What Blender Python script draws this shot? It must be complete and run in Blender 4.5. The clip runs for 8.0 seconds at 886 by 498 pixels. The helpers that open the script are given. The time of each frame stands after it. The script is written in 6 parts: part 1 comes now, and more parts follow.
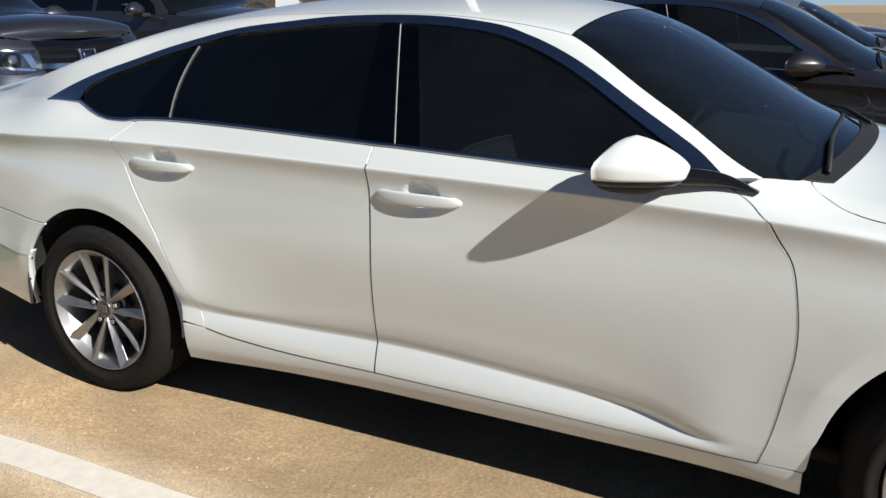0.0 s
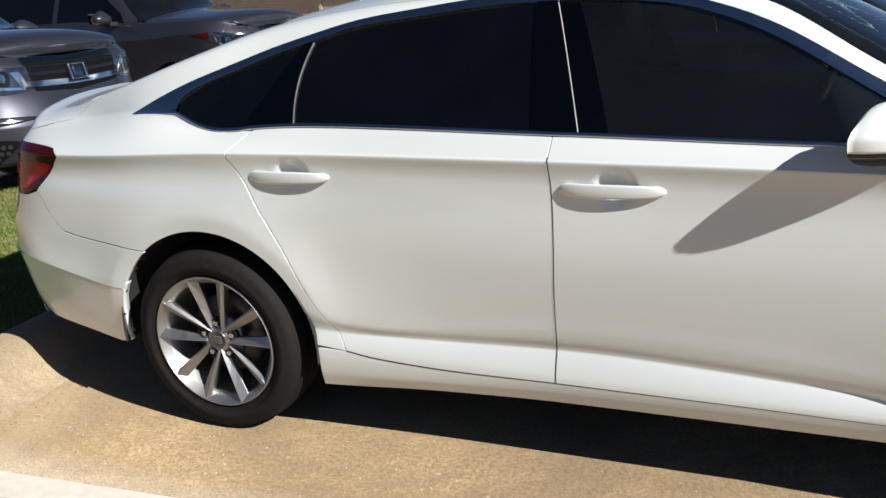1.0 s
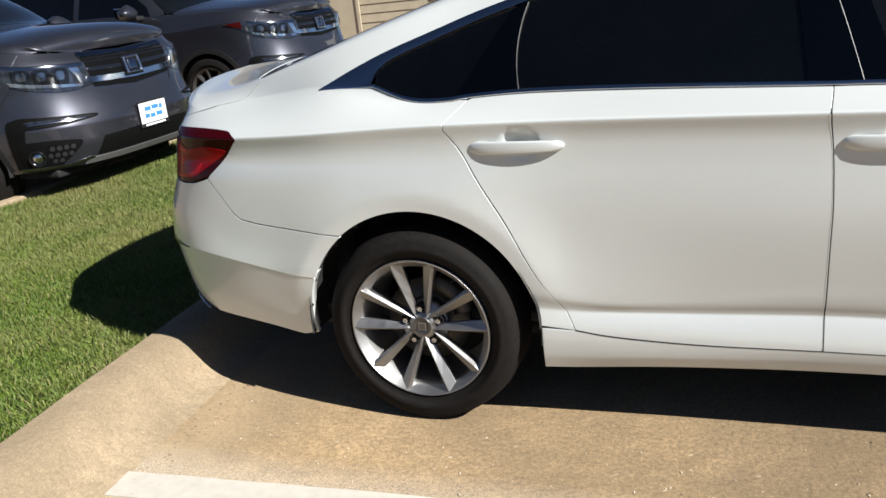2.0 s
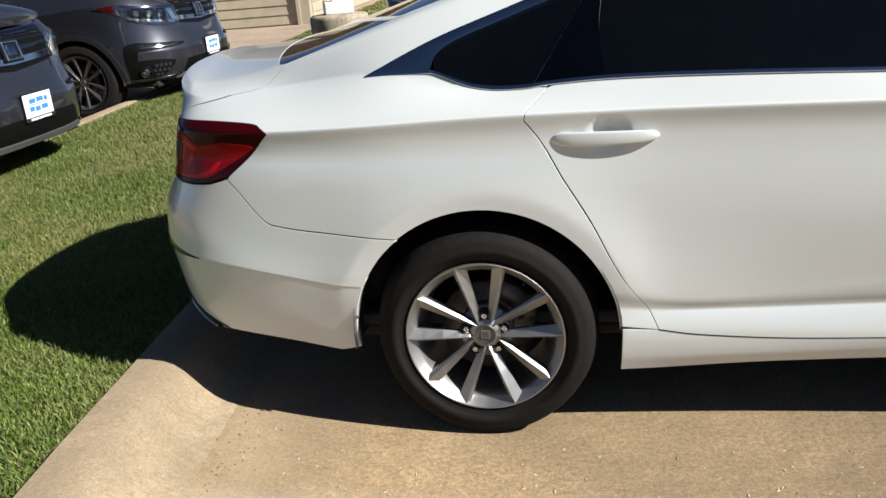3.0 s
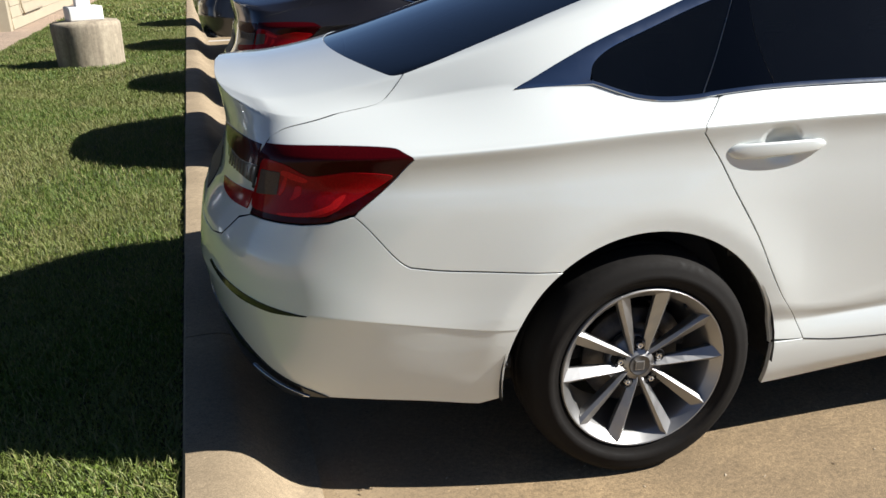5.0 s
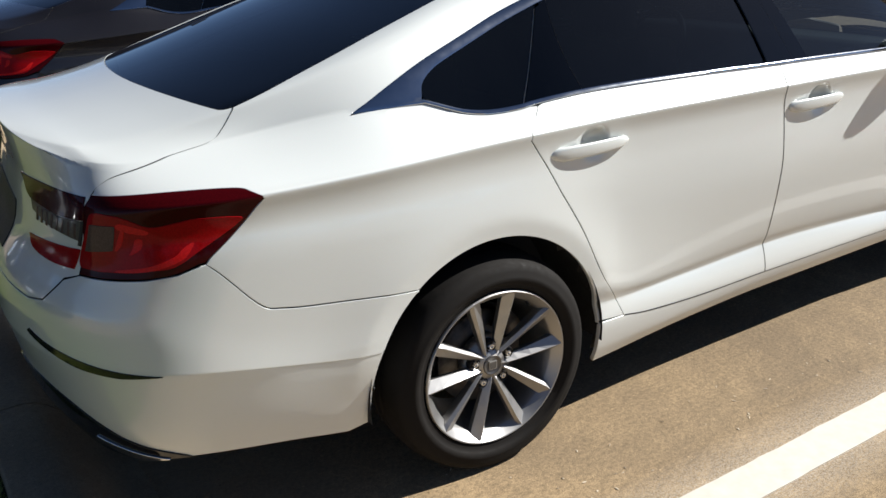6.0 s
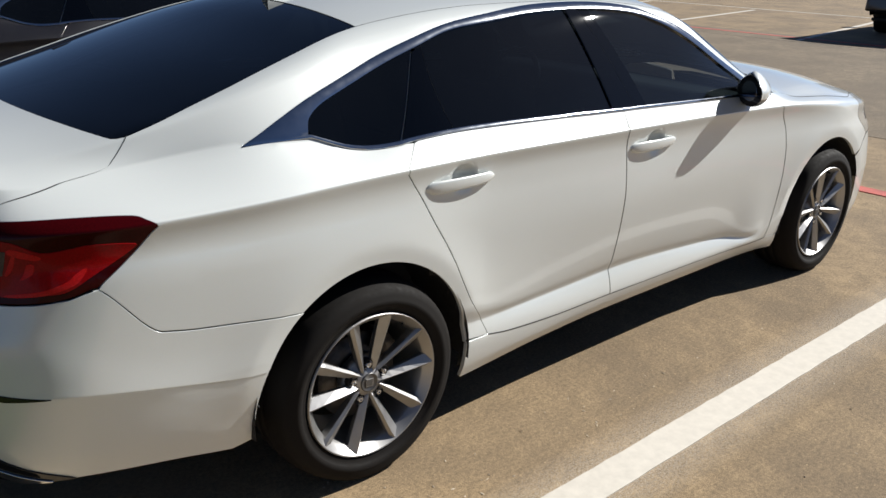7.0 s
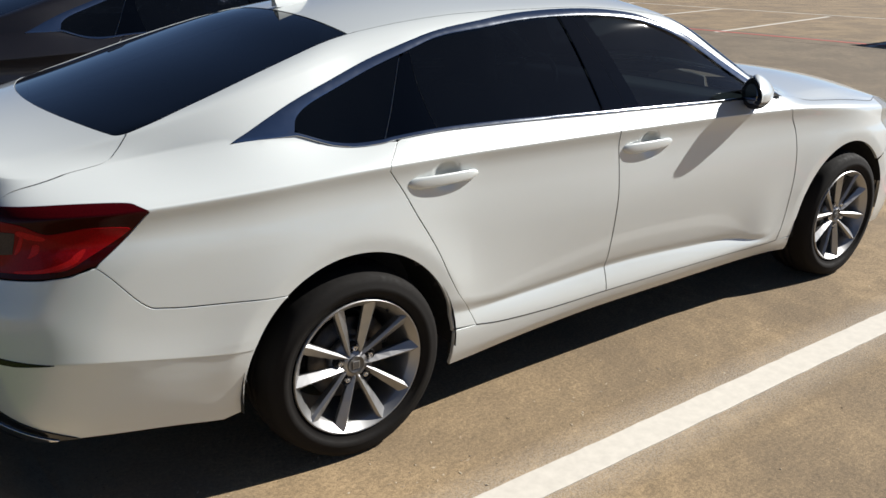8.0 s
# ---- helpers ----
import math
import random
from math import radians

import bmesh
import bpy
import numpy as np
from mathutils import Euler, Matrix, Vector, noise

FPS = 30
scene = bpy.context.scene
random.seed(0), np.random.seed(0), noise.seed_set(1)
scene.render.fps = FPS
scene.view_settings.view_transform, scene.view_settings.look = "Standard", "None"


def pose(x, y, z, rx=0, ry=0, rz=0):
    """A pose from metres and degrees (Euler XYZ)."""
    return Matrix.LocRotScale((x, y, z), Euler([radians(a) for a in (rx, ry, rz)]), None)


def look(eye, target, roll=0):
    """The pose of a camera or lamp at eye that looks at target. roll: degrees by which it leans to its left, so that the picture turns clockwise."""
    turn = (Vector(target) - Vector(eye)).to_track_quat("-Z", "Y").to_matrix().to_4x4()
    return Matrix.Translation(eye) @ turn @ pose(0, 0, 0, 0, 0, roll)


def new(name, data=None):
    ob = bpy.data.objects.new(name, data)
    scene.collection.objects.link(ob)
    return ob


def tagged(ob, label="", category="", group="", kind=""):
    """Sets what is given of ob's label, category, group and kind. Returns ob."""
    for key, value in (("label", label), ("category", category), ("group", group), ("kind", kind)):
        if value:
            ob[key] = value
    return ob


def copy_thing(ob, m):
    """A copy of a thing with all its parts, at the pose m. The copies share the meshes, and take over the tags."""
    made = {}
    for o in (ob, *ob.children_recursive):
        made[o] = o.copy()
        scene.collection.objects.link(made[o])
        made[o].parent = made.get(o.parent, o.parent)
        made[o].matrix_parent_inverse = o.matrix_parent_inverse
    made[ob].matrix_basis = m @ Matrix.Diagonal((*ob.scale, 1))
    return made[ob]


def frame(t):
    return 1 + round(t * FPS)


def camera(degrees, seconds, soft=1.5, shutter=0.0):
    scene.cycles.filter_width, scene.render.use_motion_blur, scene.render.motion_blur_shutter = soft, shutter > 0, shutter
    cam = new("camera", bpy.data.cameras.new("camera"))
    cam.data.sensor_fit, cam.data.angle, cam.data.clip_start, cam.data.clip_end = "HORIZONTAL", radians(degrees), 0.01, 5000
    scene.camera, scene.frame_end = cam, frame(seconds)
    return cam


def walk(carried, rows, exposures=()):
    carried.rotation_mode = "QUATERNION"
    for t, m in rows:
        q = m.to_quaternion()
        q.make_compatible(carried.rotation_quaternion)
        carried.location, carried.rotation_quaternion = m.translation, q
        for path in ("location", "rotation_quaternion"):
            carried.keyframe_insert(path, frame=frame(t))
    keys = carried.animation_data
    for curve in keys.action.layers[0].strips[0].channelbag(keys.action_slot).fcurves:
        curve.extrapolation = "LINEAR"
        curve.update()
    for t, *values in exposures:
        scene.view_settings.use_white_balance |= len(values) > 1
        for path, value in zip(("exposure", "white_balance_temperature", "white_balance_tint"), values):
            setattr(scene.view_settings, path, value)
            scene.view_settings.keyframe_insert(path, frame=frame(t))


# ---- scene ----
cam = camera(56.4, 8.0)
PATH = [
    (0, (2.434, -2.927, 1.411), (1.576, -1.212, 0.843), -0.1),
    (0.5, (2.101, -3.0, 1.394), (1.259, -1.276, 0.832), -2.0),
    (1, (1.733, -3.002, 1.397), (0.994, -1.24, 0.806), -3.8),
    (1.5, (1.361, -3.094, 1.404), (0.693, -1.312, 0.79), -5.4),
    (2, (0.985, -3.131, 1.368), (0.285, -1.363, 0.747), -6.3),
    (2.2, (0.827, -3.103, 1.384), (0.142, -1.333, 0.755), -6.3),
    (3.3, (0.103, -3.063, 1.386), (-0.142, -1.196, 0.71), -5.1),
    (3.5, (-0.019, -3.022, 1.387), (-0.248, -1.148, 0.73), -5.5),
    (4, (-0.316, -2.919, 1.397), (-0.398, -1.031, 0.741), -5.7),
    (4.2, (-0.445, -2.909, 1.391), (-0.413, -1.025, 0.721), -4.9),
    (5.3, (-0.999, -2.677, 1.446), (-0.487, -0.881, 0.73), -2.7),
    (5.5, (-1.02, -2.651, 1.486), (-0.4, -0.9, 0.744), -3.5),
    (6, (-1.14, -2.614, 1.505), (-0.208, -1.008, 0.763), -3.0),
    (6.3, (-1.267, -2.625, 1.553), (-0.164, -1.119, 0.835), -0.8),
    (6.5, (-1.302, -2.614, 1.575), (-0.111, -1.171, 0.868), 0.3),
    (7, (-1.289, -2.697, 1.594), (-0.059, -1.288, 0.886), 1.5),
    (7.5, (-1.218, -2.893, 1.597), (-0.073, -1.404, 0.91), 0.3),
    (8, (-1.17, -3.011, 1.599), (-0.075, -1.484, 0.913), 0.3),
]
walk(cam, [(t, look(eye, target, roll)) for t, eye, target, roll in PATH], [(0, 0.78), (0.5, 0.86), (1.5, 0.92), (3.5, 0.90), (5.5, 1.03), (6.1, 0.96), (6.6, 0.80), (7, 0.69), (7.5, 0.75), (8, 0.74)])

# ---- world and sun ----
SUN_TRAVEL = Vector((-0.385, 0.110, -0.303)).normalized()
world = bpy.data.worlds.new("world")
scene.world = world
world.use_nodes = True
sky = world.node_tree.nodes.new("ShaderNodeTexSky")
sky.sky_type = "NISHITA"
sky.sun_disc = False
sky.sun_elevation = math.asin(-SUN_TRAVEL.z)
sky.sun_rotation = math.atan2(-SUN_TRAVEL.x, -SUN_TRAVEL.y)
sky.air_density, sky.dust_density, sky.ozone_density = 0.38, 0.1, 3.0
background = world.node_tree.nodes["Background"]
background.inputs[1].default_value = 0.05
world.node_tree.links.new(sky.outputs[0], background.inputs[0])
sun = new("sun", bpy.data.lights.new("sun", "SUN"))
sun.data.energy, sun.data.angle, sun.data.color = 4.8, radians(0.55), (0.985, 0.965, 0.92)
sun.matrix_world = look((0, 0, 20), Vector((0, 0, 20)) + SUN_TRAVEL)


# ---- materials ----
def material(name):
    m = bpy.data.materials.new(name)
    m.use_nodes = True
    nt = m.node_tree
    return m, nt, nt.nodes["Principled BSDF"]


def node(nt, kind, **values):
    n = nt.nodes.new(kind)
    for k, v in values.items():
        if k == "operation":
            n.operation = v
        elif k == "blend":
            n.blend_type = v
        elif k == "feature":
            n.feature = v
        else:
            n.inputs[k].default_value = v
    return n


def coords(nt, scale=1.0):
    tex = nt.nodes.new("ShaderNodeTexCoord")
    mp = nt.nodes.new("ShaderNodeMapping")
    mp.inputs["Scale"].default_value = (scale, scale, scale) if isinstance(scale, (int, float)) else scale
    nt.links.new(tex.outputs["Object"], mp.inputs[0])
    return mp.outputs[0]


def ramp(nt, value, stops):
    r = nt.nodes.new("ShaderNodeValToRGB")
    nt.links.new(value, r.inputs[0])
    els = r.color_ramp.elements
    while len(els) < len(stops):
        els.new(0.5)
    for e, (p, c) in zip(els, stops):
        e.position, e.color = p, (*c, 1) if len(c) == 3 else c
    return r.outputs[0]


def noisy(nt, scale, detail=6, rough=0.6, stretch=1.0):
    n = node(nt, "ShaderNodeTexNoise", Scale=scale, Detail=detail, Roughness=rough)
    nt.links.new(coords(nt, stretch), n.inputs["Vector"])
    return n.outputs["Fac"]


def mixed(nt, fac, a, b, blend="MIX"):
    n = nt.nodes.new("ShaderNodeMixRGB")
    n.blend_type = blend
    for sock, v in zip(n.inputs, (fac, a, b)):
        if hasattr(v, "is_linked"):
            nt.links.new(v, sock)
        else:
            sock.default_value = v if isinstance(v, (int, float)) else (*v, 1)
    return n.outputs[0]


def bump(nt, bsdf, height, strength, distance):
    b = node(nt, "ShaderNodeBump", Strength=strength, Distance=distance)
    nt.links.new(height, b.inputs["Height"])
    nt.links.new(b.outputs[0], bsdf.inputs["Normal"])


def simple(name, colour, rough=0.5, metal=0.0, coat=0.0, var=0.12, scale=30.0, relief=0.0):
    """A surface of one colour with a light mottle in colour and gloss."""
    m, nt, p = material(name)
    n = noisy(nt, scale)
    dark = tuple(c * (1 - var) for c in colour)
    light = tuple(min(1, c * (1 + var)) for c in colour)
    nt.links.new(ramp(nt, n, [(0.3, dark), (0.7, light)]), p.inputs["Base Color"])
    nt.links.new(ramp(nt, n, [(0.3, (rough * 0.85,) * 3), (0.7, (min(1, rough * 1.15),) * 3)]), p.inputs["Roughness"])
    p.inputs["Metallic"].default_value = metal
    p.inputs["Coat Weight"].default_value = coat
    p.inputs["Coat Roughness"].default_value = 0.03
    if relief:
        bump(nt, p, n, 0.5, relief)
    return m


def paint(name, colour, metal, rough, dust_haze, flake=0.0):
    """Car paint: base coat with fine flake under a clear coat, and a film of dust."""
    m, nt, p = material(name)
    f = node(nt, "ShaderNodeTexVoronoi", Scale=900.0)
    nt.links.new(coords(nt), f.inputs["Vector"])
    base = mixed(nt, flake, colour, f.outputs["Color"], "OVERLAY")
    d = noisy(nt, 3.0, 8, 0.65)
    d2 = noisy(nt, 90.0, 4)
    spots = ramp(nt, d2, [(0.62, (0, 0, 0)), (0.78, (1, 1, 1))])
    film = ramp(nt, d, [(0.35, (0, 0, 0)), (0.75, (dust_haze, dust_haze, dust_haze))])
    base = mixed(nt, film, base, (0.42, 0.36, 0.28))
    base = mixed(nt, mixed(nt, 1.0, spots, (dust_haze * 0.8,) * 3, "MULTIPLY"), base, (0.35, 0.3, 0.24))
    nt.links.new(base, p.inputs["Base Color"])
    p.inputs["Metallic"].default_value = metal
    nt.links.new(ramp(nt, d, [(0.2, (rough,) * 3), (0.8, (rough * 1.3,) * 3)]), p.inputs["Roughness"])
    p.inputs["Coat Weight"].default_value = 1.0
    nt.links.new(ramp(nt, d, [(0.3, (0.025,) * 3), (0.8, (0.07,) * 3)]), p.inputs["Coat Roughness"])
    return m


def tinted_glass(name, tint, dust_haze=0.0035):
    """Thin tinted pane: it lets through a dark tint, mirrors by Fresnel and carries a thin film of dust and painted
    glare.
    """
    m, nt, p = material(name)
    nt.nodes.remove(p)
    out = nt.nodes["Material Output"]
    see = node(nt, "ShaderNodeBsdfTransparent", Color=(*tint, 1))
    gloss = node(nt, "ShaderNodeBsdfGlossy", Roughness=0.015, Color=(1, 1, 1, 1))
    fres = node(nt, "ShaderNodeFresnel", IOR=1.5)
    mix = nt.nodes.new("ShaderNodeMixShader")
    nt.links.new(fres.outputs[0], mix.inputs[0])
    # bluish film colour: dust, plus sun glare and sky haze painted in
    film = node(nt, "ShaderNodeBsdfDiffuse", Color=(0.42, 0.50, 0.58, 1))
    hazed = nt.nodes.new("ShaderNodeMixShader")
    nt.links.new(ramp(nt, noisy(nt, 4.0, 6), [(0.3, (dust_haze * 0.7,) * 3), (0.75, (dust_haze * 1.4,) * 3)]), hazed.inputs[0])
    nt.links.new(see.outputs[0], hazed.inputs[1])
    nt.links.new(film.outputs[0], hazed.inputs[2])
    nt.links.new(hazed.outputs[0], mix.inputs[1])
    nt.links.new(gloss.outputs[0], mix.inputs[2])
    nt.links.new(mix.outputs[0], out.inputs[0])
    return m


WHITE = paint("pearl_white_paint", (0.635, 0.664, 0.652), 0.12, 0.30, 0.03, 0.04)
DARK_GREY = paint("dark_grey_paint", (0.010, 0.009, 0.011), 0.35, 0.3, 0.004, 0.25)
STEEL_GREY = paint("steel_grey_paint", (0.058, 0.060, 0.074), 0.8, 0.33, 0.004, 0.35)
SILVER = paint("silver_paint", (0.42, 0.42, 0.43), 0.8, 0.3, 0.04, 0.2)
BLACK_PAINT = paint("black_paint", (0.010, 0.010, 0.012), 0.2, 0.3, 0.01, 0.2)
TINT = tinted_glass("dark_tinted_glass", (0.055, 0.065, 0.08))
TINT_FRONT = tinted_glass("front_door_tinted_glass", (0.28, 0.32, 0.33), 0.0085)
TINT_LIGHT = tinted_glass("light_tinted_glass", (0.26, 0.32, 0.34), 0.010)
BLACK_GLASS = tinted_glass("black_pillar_glass", (0.012, 0.013, 0.015), 0.001)
CHROME = simple("satin_chrome", (0.62, 0.63, 0.65), 0.12, 1.0, 0, 0.04)
BLACK_GLOSS = simple("gloss_black_trim", (0.006, 0.006, 0.007), 0.06, 0, 0.0)
BLACK_TRIM = simple("black_plastic", (0.018, 0.018, 0.019), 0.55, 0, 0, 0.2, 200.0, 0.0004)
BLACK_TRIM.node_tree.nodes["Principled BSDF"].inputs["Specular IOR Level"].default_value = 0.2
UNDER = simple("dark_underbody", (0.012, 0.012, 0.012), 0.85)
RUBBER = simple("tyre_rubber", (0.0095, 0.0083, 0.0075), 0.8, 0, 0, 0.35, 60.0, 0.0005)
RUBBER.node_tree.nodes["Principled BSDF"].inputs["Specular IOR Level"].default_value = 0.18
ALLOY = simple("machined_alloy", (0.37, 0.365, 0.36), 0.47, 0.96, 0, 0.03, 12.0)
ALLOY_DARK = simple("grey_painted_alloy", (0.11, 0.107, 0.105), 0.38, 0.7, 0, 0.15, 60.0)
# pale colour stands for the sun's glint along the door edges
EDGE_GLINT = simple("sun_glint_edge", (0.50, 0.49, 0.48), 0.40)
TRIM_GREY = simple("grey_rubber_edge", (0.11, 0.11, 0.11), 0.5)
BRAKE = simple("cast_iron_brake", (0.12, 0.11, 0.1), 0.5, 0.9, 0, 0.3, 40.0)
CLOTH = simple("dark_grey_cloth", (0.035, 0.035, 0.038), 0.9, 0, 0, 0.25, 150.0, 0.001)
MIRROR = simple("mirror_glass", (0.55, 0.57, 0.60), 0.02, 1.0, 0, 0.0)


# ---- mesh helpers ----
def part(name, bm, mat, parent=None, label="", smooth=True):
    """Links a bmesh as one mesh object under a thing or a part."""
    me = bpy.data.meshes.new(name)
    bm.to_mesh(me)
    bm.free()
    if smooth:
        me.shade_smooth()
    me.materials.append(mat)
    ob = new(name, me)
    if parent:
        ob.parent = parent
    return tagged(ob, label)


def raw_part(name, verts, faces, mat, parent=None, label="", normals=None, smooth=True):
    me = bpy.data.meshes.new(name)
    me.from_pydata([tuple(map(float, v)) for v in verts], [], [tuple(map(int, f)) for f in faces])
    me.update()
    if smooth:
        me.shade_smooth()
    if normals is not None:
        me.normals_split_custom_set_from_vertices([tuple(map(float, n)) for n in normals])
    me.materials.append(mat)
    ob = new(name, me)
    if parent:
        ob.parent = parent
    return tagged(ob, label)


def box(sx, sy, sz, m=Matrix(), bevel=0.0, seg=2):
    """A box with its base centre at the pose m."""
    bm = bmesh.new()
    bmesh.ops.create_cube(bm, size=1.0, matrix=m @ Matrix.Translation((0, 0, sz / 2)) @ Matrix.Diagonal((sx, sy, sz, 1)))
    if bevel:
        bmesh.ops.bevel(bm, geom=bm.edges[:], offset=bevel, segments=seg, affect="EDGES", profile=0.7)
    return bm


def lathe(profile, steps, m=Matrix(), start=0.0, end=2 * math.pi):
    """Turns a profile of (radius, height) round the z axis of m."""
    bm = bmesh.new()
    full = abs(end - start - 2 * math.pi) < 1e-6
    n = steps if full else steps + 1
    rings = []
    for i in range(n):
        a = start + (end - start) * i / steps
        rings.append([bm.verts.new(m @ Vector((r * math.cos(a), r * math.sin(a), h))) for r, h in profile])
    for i in range(steps):
        a, b = rings[i], rings[(i + 1) % n]
        for j in range(len(profile) - 1):
            bm.faces.new((a[j], b[j], b[j + 1], a[j + 1]))
    bmesh.ops.remove_doubles(bm, verts=bm.verts[:], dist=1e-5)
    return bm


def sweep(points, radius, sides=8, flat=1.0):
    """A round bar along a line of points."""
    bm = bmesh.new()
    pts = [Vector(p) for p in points]
    rings = []
    for i, p in enumerate(pts):
        d = (pts[min(i + 1, len(pts) - 1)] - pts[max(i - 1, 0)]).normalized()
        a = d.cross(Vector((0, 0, 1)))
        a = a.normalized() if a.length > 1e-4 else Vector((1, 0, 0))
        b = a.cross(d)
        rings.append([bm.verts.new(p + radius * (math.cos(t) * a + flat * math.sin(t) * b)) for t in (2 * math.pi * k / sides for k in range(sides))])
    for r, s in zip(rings, rings[1:]):
        for k in range(sides):
            bm.faces.new((r[k], r[(k + 1) % sides], s[(k + 1) % sides], s[k]))
    bm.faces.new(rings[0][::-1])
    bm.faces.new(rings[-1])
    return bm


def pchip(xs, ys, q):
    """Smooth, overshoot-free curve through (xs, ys), read at q."""
    xs, ys, q = np.asarray(xs, float), np.asarray(ys, float), np.clip(np.asarray(q, float), xs[0], xs[-1])
    h = np.diff(xs)
    d = np.diff(ys) / h
    m = np.zeros_like(ys)
    m[0], m[-1] = d[0], d[-1]
    for i in range(1, len(xs) - 1):
        if d[i - 1] * d[i] > 0:
            w1, w2 = 2 * h[i] + h[i - 1], h[i] + 2 * h[i - 1]
            m[i] = (w1 + w2) / (w1 / d[i - 1] + w2 / d[i])
    i = np.clip(np.searchsorted(xs, q) - 1, 0, len(h) - 1)
    t = (q - xs[i]) / h[i]
    return ((1 + 2 * t) * (1 - t) ** 2 * ys[i] + t * (1 - t) ** 2 * h[i] * m[i] + t * t * (3 - 2 * t) * ys[i + 1] + t * t * (t - 1) * h[i] * m[i + 1])


def blurred(a, width, axis=0):
    """Gaussian blur along one axis, with the ends held."""
    r = int(3 * width) + 1
    k = np.exp(-0.5 * (np.arange(-r, r + 1) / width) ** 2)
    k /= k.sum()
    a = np.moveaxis(a, axis, 0)
    front, back = 2 * a[0] - a[r:0:-1], 2 * a[-1] - a[-2:-r - 2:-1]
    p = np.concatenate([front, a, back])
    out = sum(w * p[j:j + len(a)] for j, w in enumerate(k))
    return np.moveaxis(out, 0, axis)


class Shell:
    """A car's skin as one smooth sheet S(u, v). u runs along the side (about x), v from the sill (0) over the belt (1) to the
    roof's middle line (2); v from 2 to 4 is the other side. Right side: y below 0."""
    VK = [0, 0.1, 0.2, 0.32, 0.5, 0.66, 0.79, 0.83, 1.0]

    def __init__(self, plan, levels, upper, arches, u_rear, u_front, dishes=(), step=0.01, nv=100):
        p = np.array(plan, float)
        t = np.concatenate([[0], np.cumsum(np.hypot(*np.diff(p, axis=0).T))])
        tt = np.linspace(0, t[-1], int(t[-1] / step))
        xy = np.stack([pchip(t, p[:, 0], tt), pchip(t, p[:, 1], tt)], 1)
        xy = blurred(xy, 6)
        xy[0, 1] = xy[-1, 1] = 0
        s = np.concatenate([[0], np.cumsum(np.hypot(*np.diff(xy, axis=0).T))])
        side = xy[:, 1] > 0.75 * xy[:, 1].max()
        zero = np.interp(0, xy[side][:, 0], s[side])
        self.u = np.linspace(s[0] - zero, s[-1] - zero, len(s))
        self.step = self.u[1] - self.u[0]
        cx, cy = np.interp(self.u, s - zero, xy[:, 0]), np.interp(self.u, s - zero, xy[:, 1])
        tx, ty = np.gradient(cx, self.u), np.gradient(cy, self.u)
        l = np.hypot(tx, ty)
        nx, ny = blurred(-ty / l, 4), blurred(tx / l, 4)
        self.v = np.linspace(0, 2, 2 * nv + 1)
        low = self.v <= 1
        z = np.stack([pchip([r[0] for r in lv], [r[1] for r in lv], self.u) for lv in levels], 1)
        d = np.stack([pchip([r[0] for r in lv], [r[2] for r in lv], self.u) for lv in levels], 1)
        z, d = blurred(z, 5), blurred(d, 5)
        vk = self.VK if len(levels) == 9 else [*self.VK[:6], 0.73, *self.VK[6:]]
        P = np.zeros((len(self.u), len(self.v), 3))
        for i in range(len(self.u)):
            vl = self.v[low]
            zz = pchip(vk, z[i], vl)
            dd = np.where(vl < vk[3], pchip(vk[:4], d[i][:4], vl), pchip(vk[3:], d[i][3:], vl))
            for ax, ay, rad, wide, out in arches:
                r = np.hypot(cx[i] - ax, zz - ay)
                dd = dd - out * (np.exp(-np.clip(r - rad, 0, None) ** 2 / (2 * wide ** 2)) - 0.62 * np.clip(1 - (r - rad) / 0.055, 0, 1)) * (r > rad * 0.5) * np.clip((zz - 0.36) / 0.16, 0, 1)
            for ax, ay, rx, rz, deep in dishes:
                r = np.hypot((cx[i] - ax) / rx, (zz - ay) / rz)
                dd = dd + deep * np.clip(1 - r ** 2, 0, 1) ** 0.75
            P[i, low, 0], P[i, low, 1], P[i, low, 2] = cx[i] - nx[i] * dd, cy[i] - ny[i] * dd, zz
        k = int(np.sum(low)) - 1
        cols = [pchip([r[0] for r in upper], [r[c] for r in upper], self.u) for c in (1, 2, 3, 4)]
        y9, z9, zt, dx = (blurred(c, 6) for c in cols)
        w = self.v[~low] - 1
        ir, jf = int(np.searchsorted(self.u, u_rear)), int(np.searchsorted(self.u, u_front))
        ends = []
        for a, b in ((ir, 0), (jf, len(self.u) - 1)):
            edge = P[a:b:-1, k] if b < a else P[a:b + 1, k]
            e = np.concatenate([[0], np.cumsum(np.linalg.norm(np.diff(edge, axis=0), axis=1))])
            ends.append(np.stack([np.interp(w * e[-1], e, edge[:, c]) for c in range(3)], 1))
        for i in range(len(self.u)):
            j = min(max(i, ir), jf)
            BB = P[j, k]
            wk = 0.36
            yy = np.where(w < wk, BB[1] + (y9[j] - BB[1]) * (w / wk), y9[j] * (1 - (w - wk) / (1 - wk)))
            f = np.clip(w / wk, 0, 1)
            zz = np.where(w < wk, BB[2] + (z9[j] - BB[2]) * (f + 0.18 * f * (1 - f)), zt[j] - (zt[j] - z9[j]) * np.abs(yy / y9[j]) ** 2.2)
            xx = BB[0] + dx[j] * (1 - np.abs(yy / max(BB[1], 0.05)) ** 2)
            sec = np.stack([xx, yy, zz], 1)
            full = np.concatenate([BB[None], sec])
            full = blurred(full, 3.0)
            full[-1, 1] = 0
            sec = full[1:]
            for end, a in zip(ends, (ir, jf)):
                wt = np.clip(1 - abs(j - a) * self.step / 0.22, 0, 1)
                wt = wt * wt * (3 - 2 * wt)
                sec = sec * (1 - wt) + end * wt
            P[i, ~low] = sec
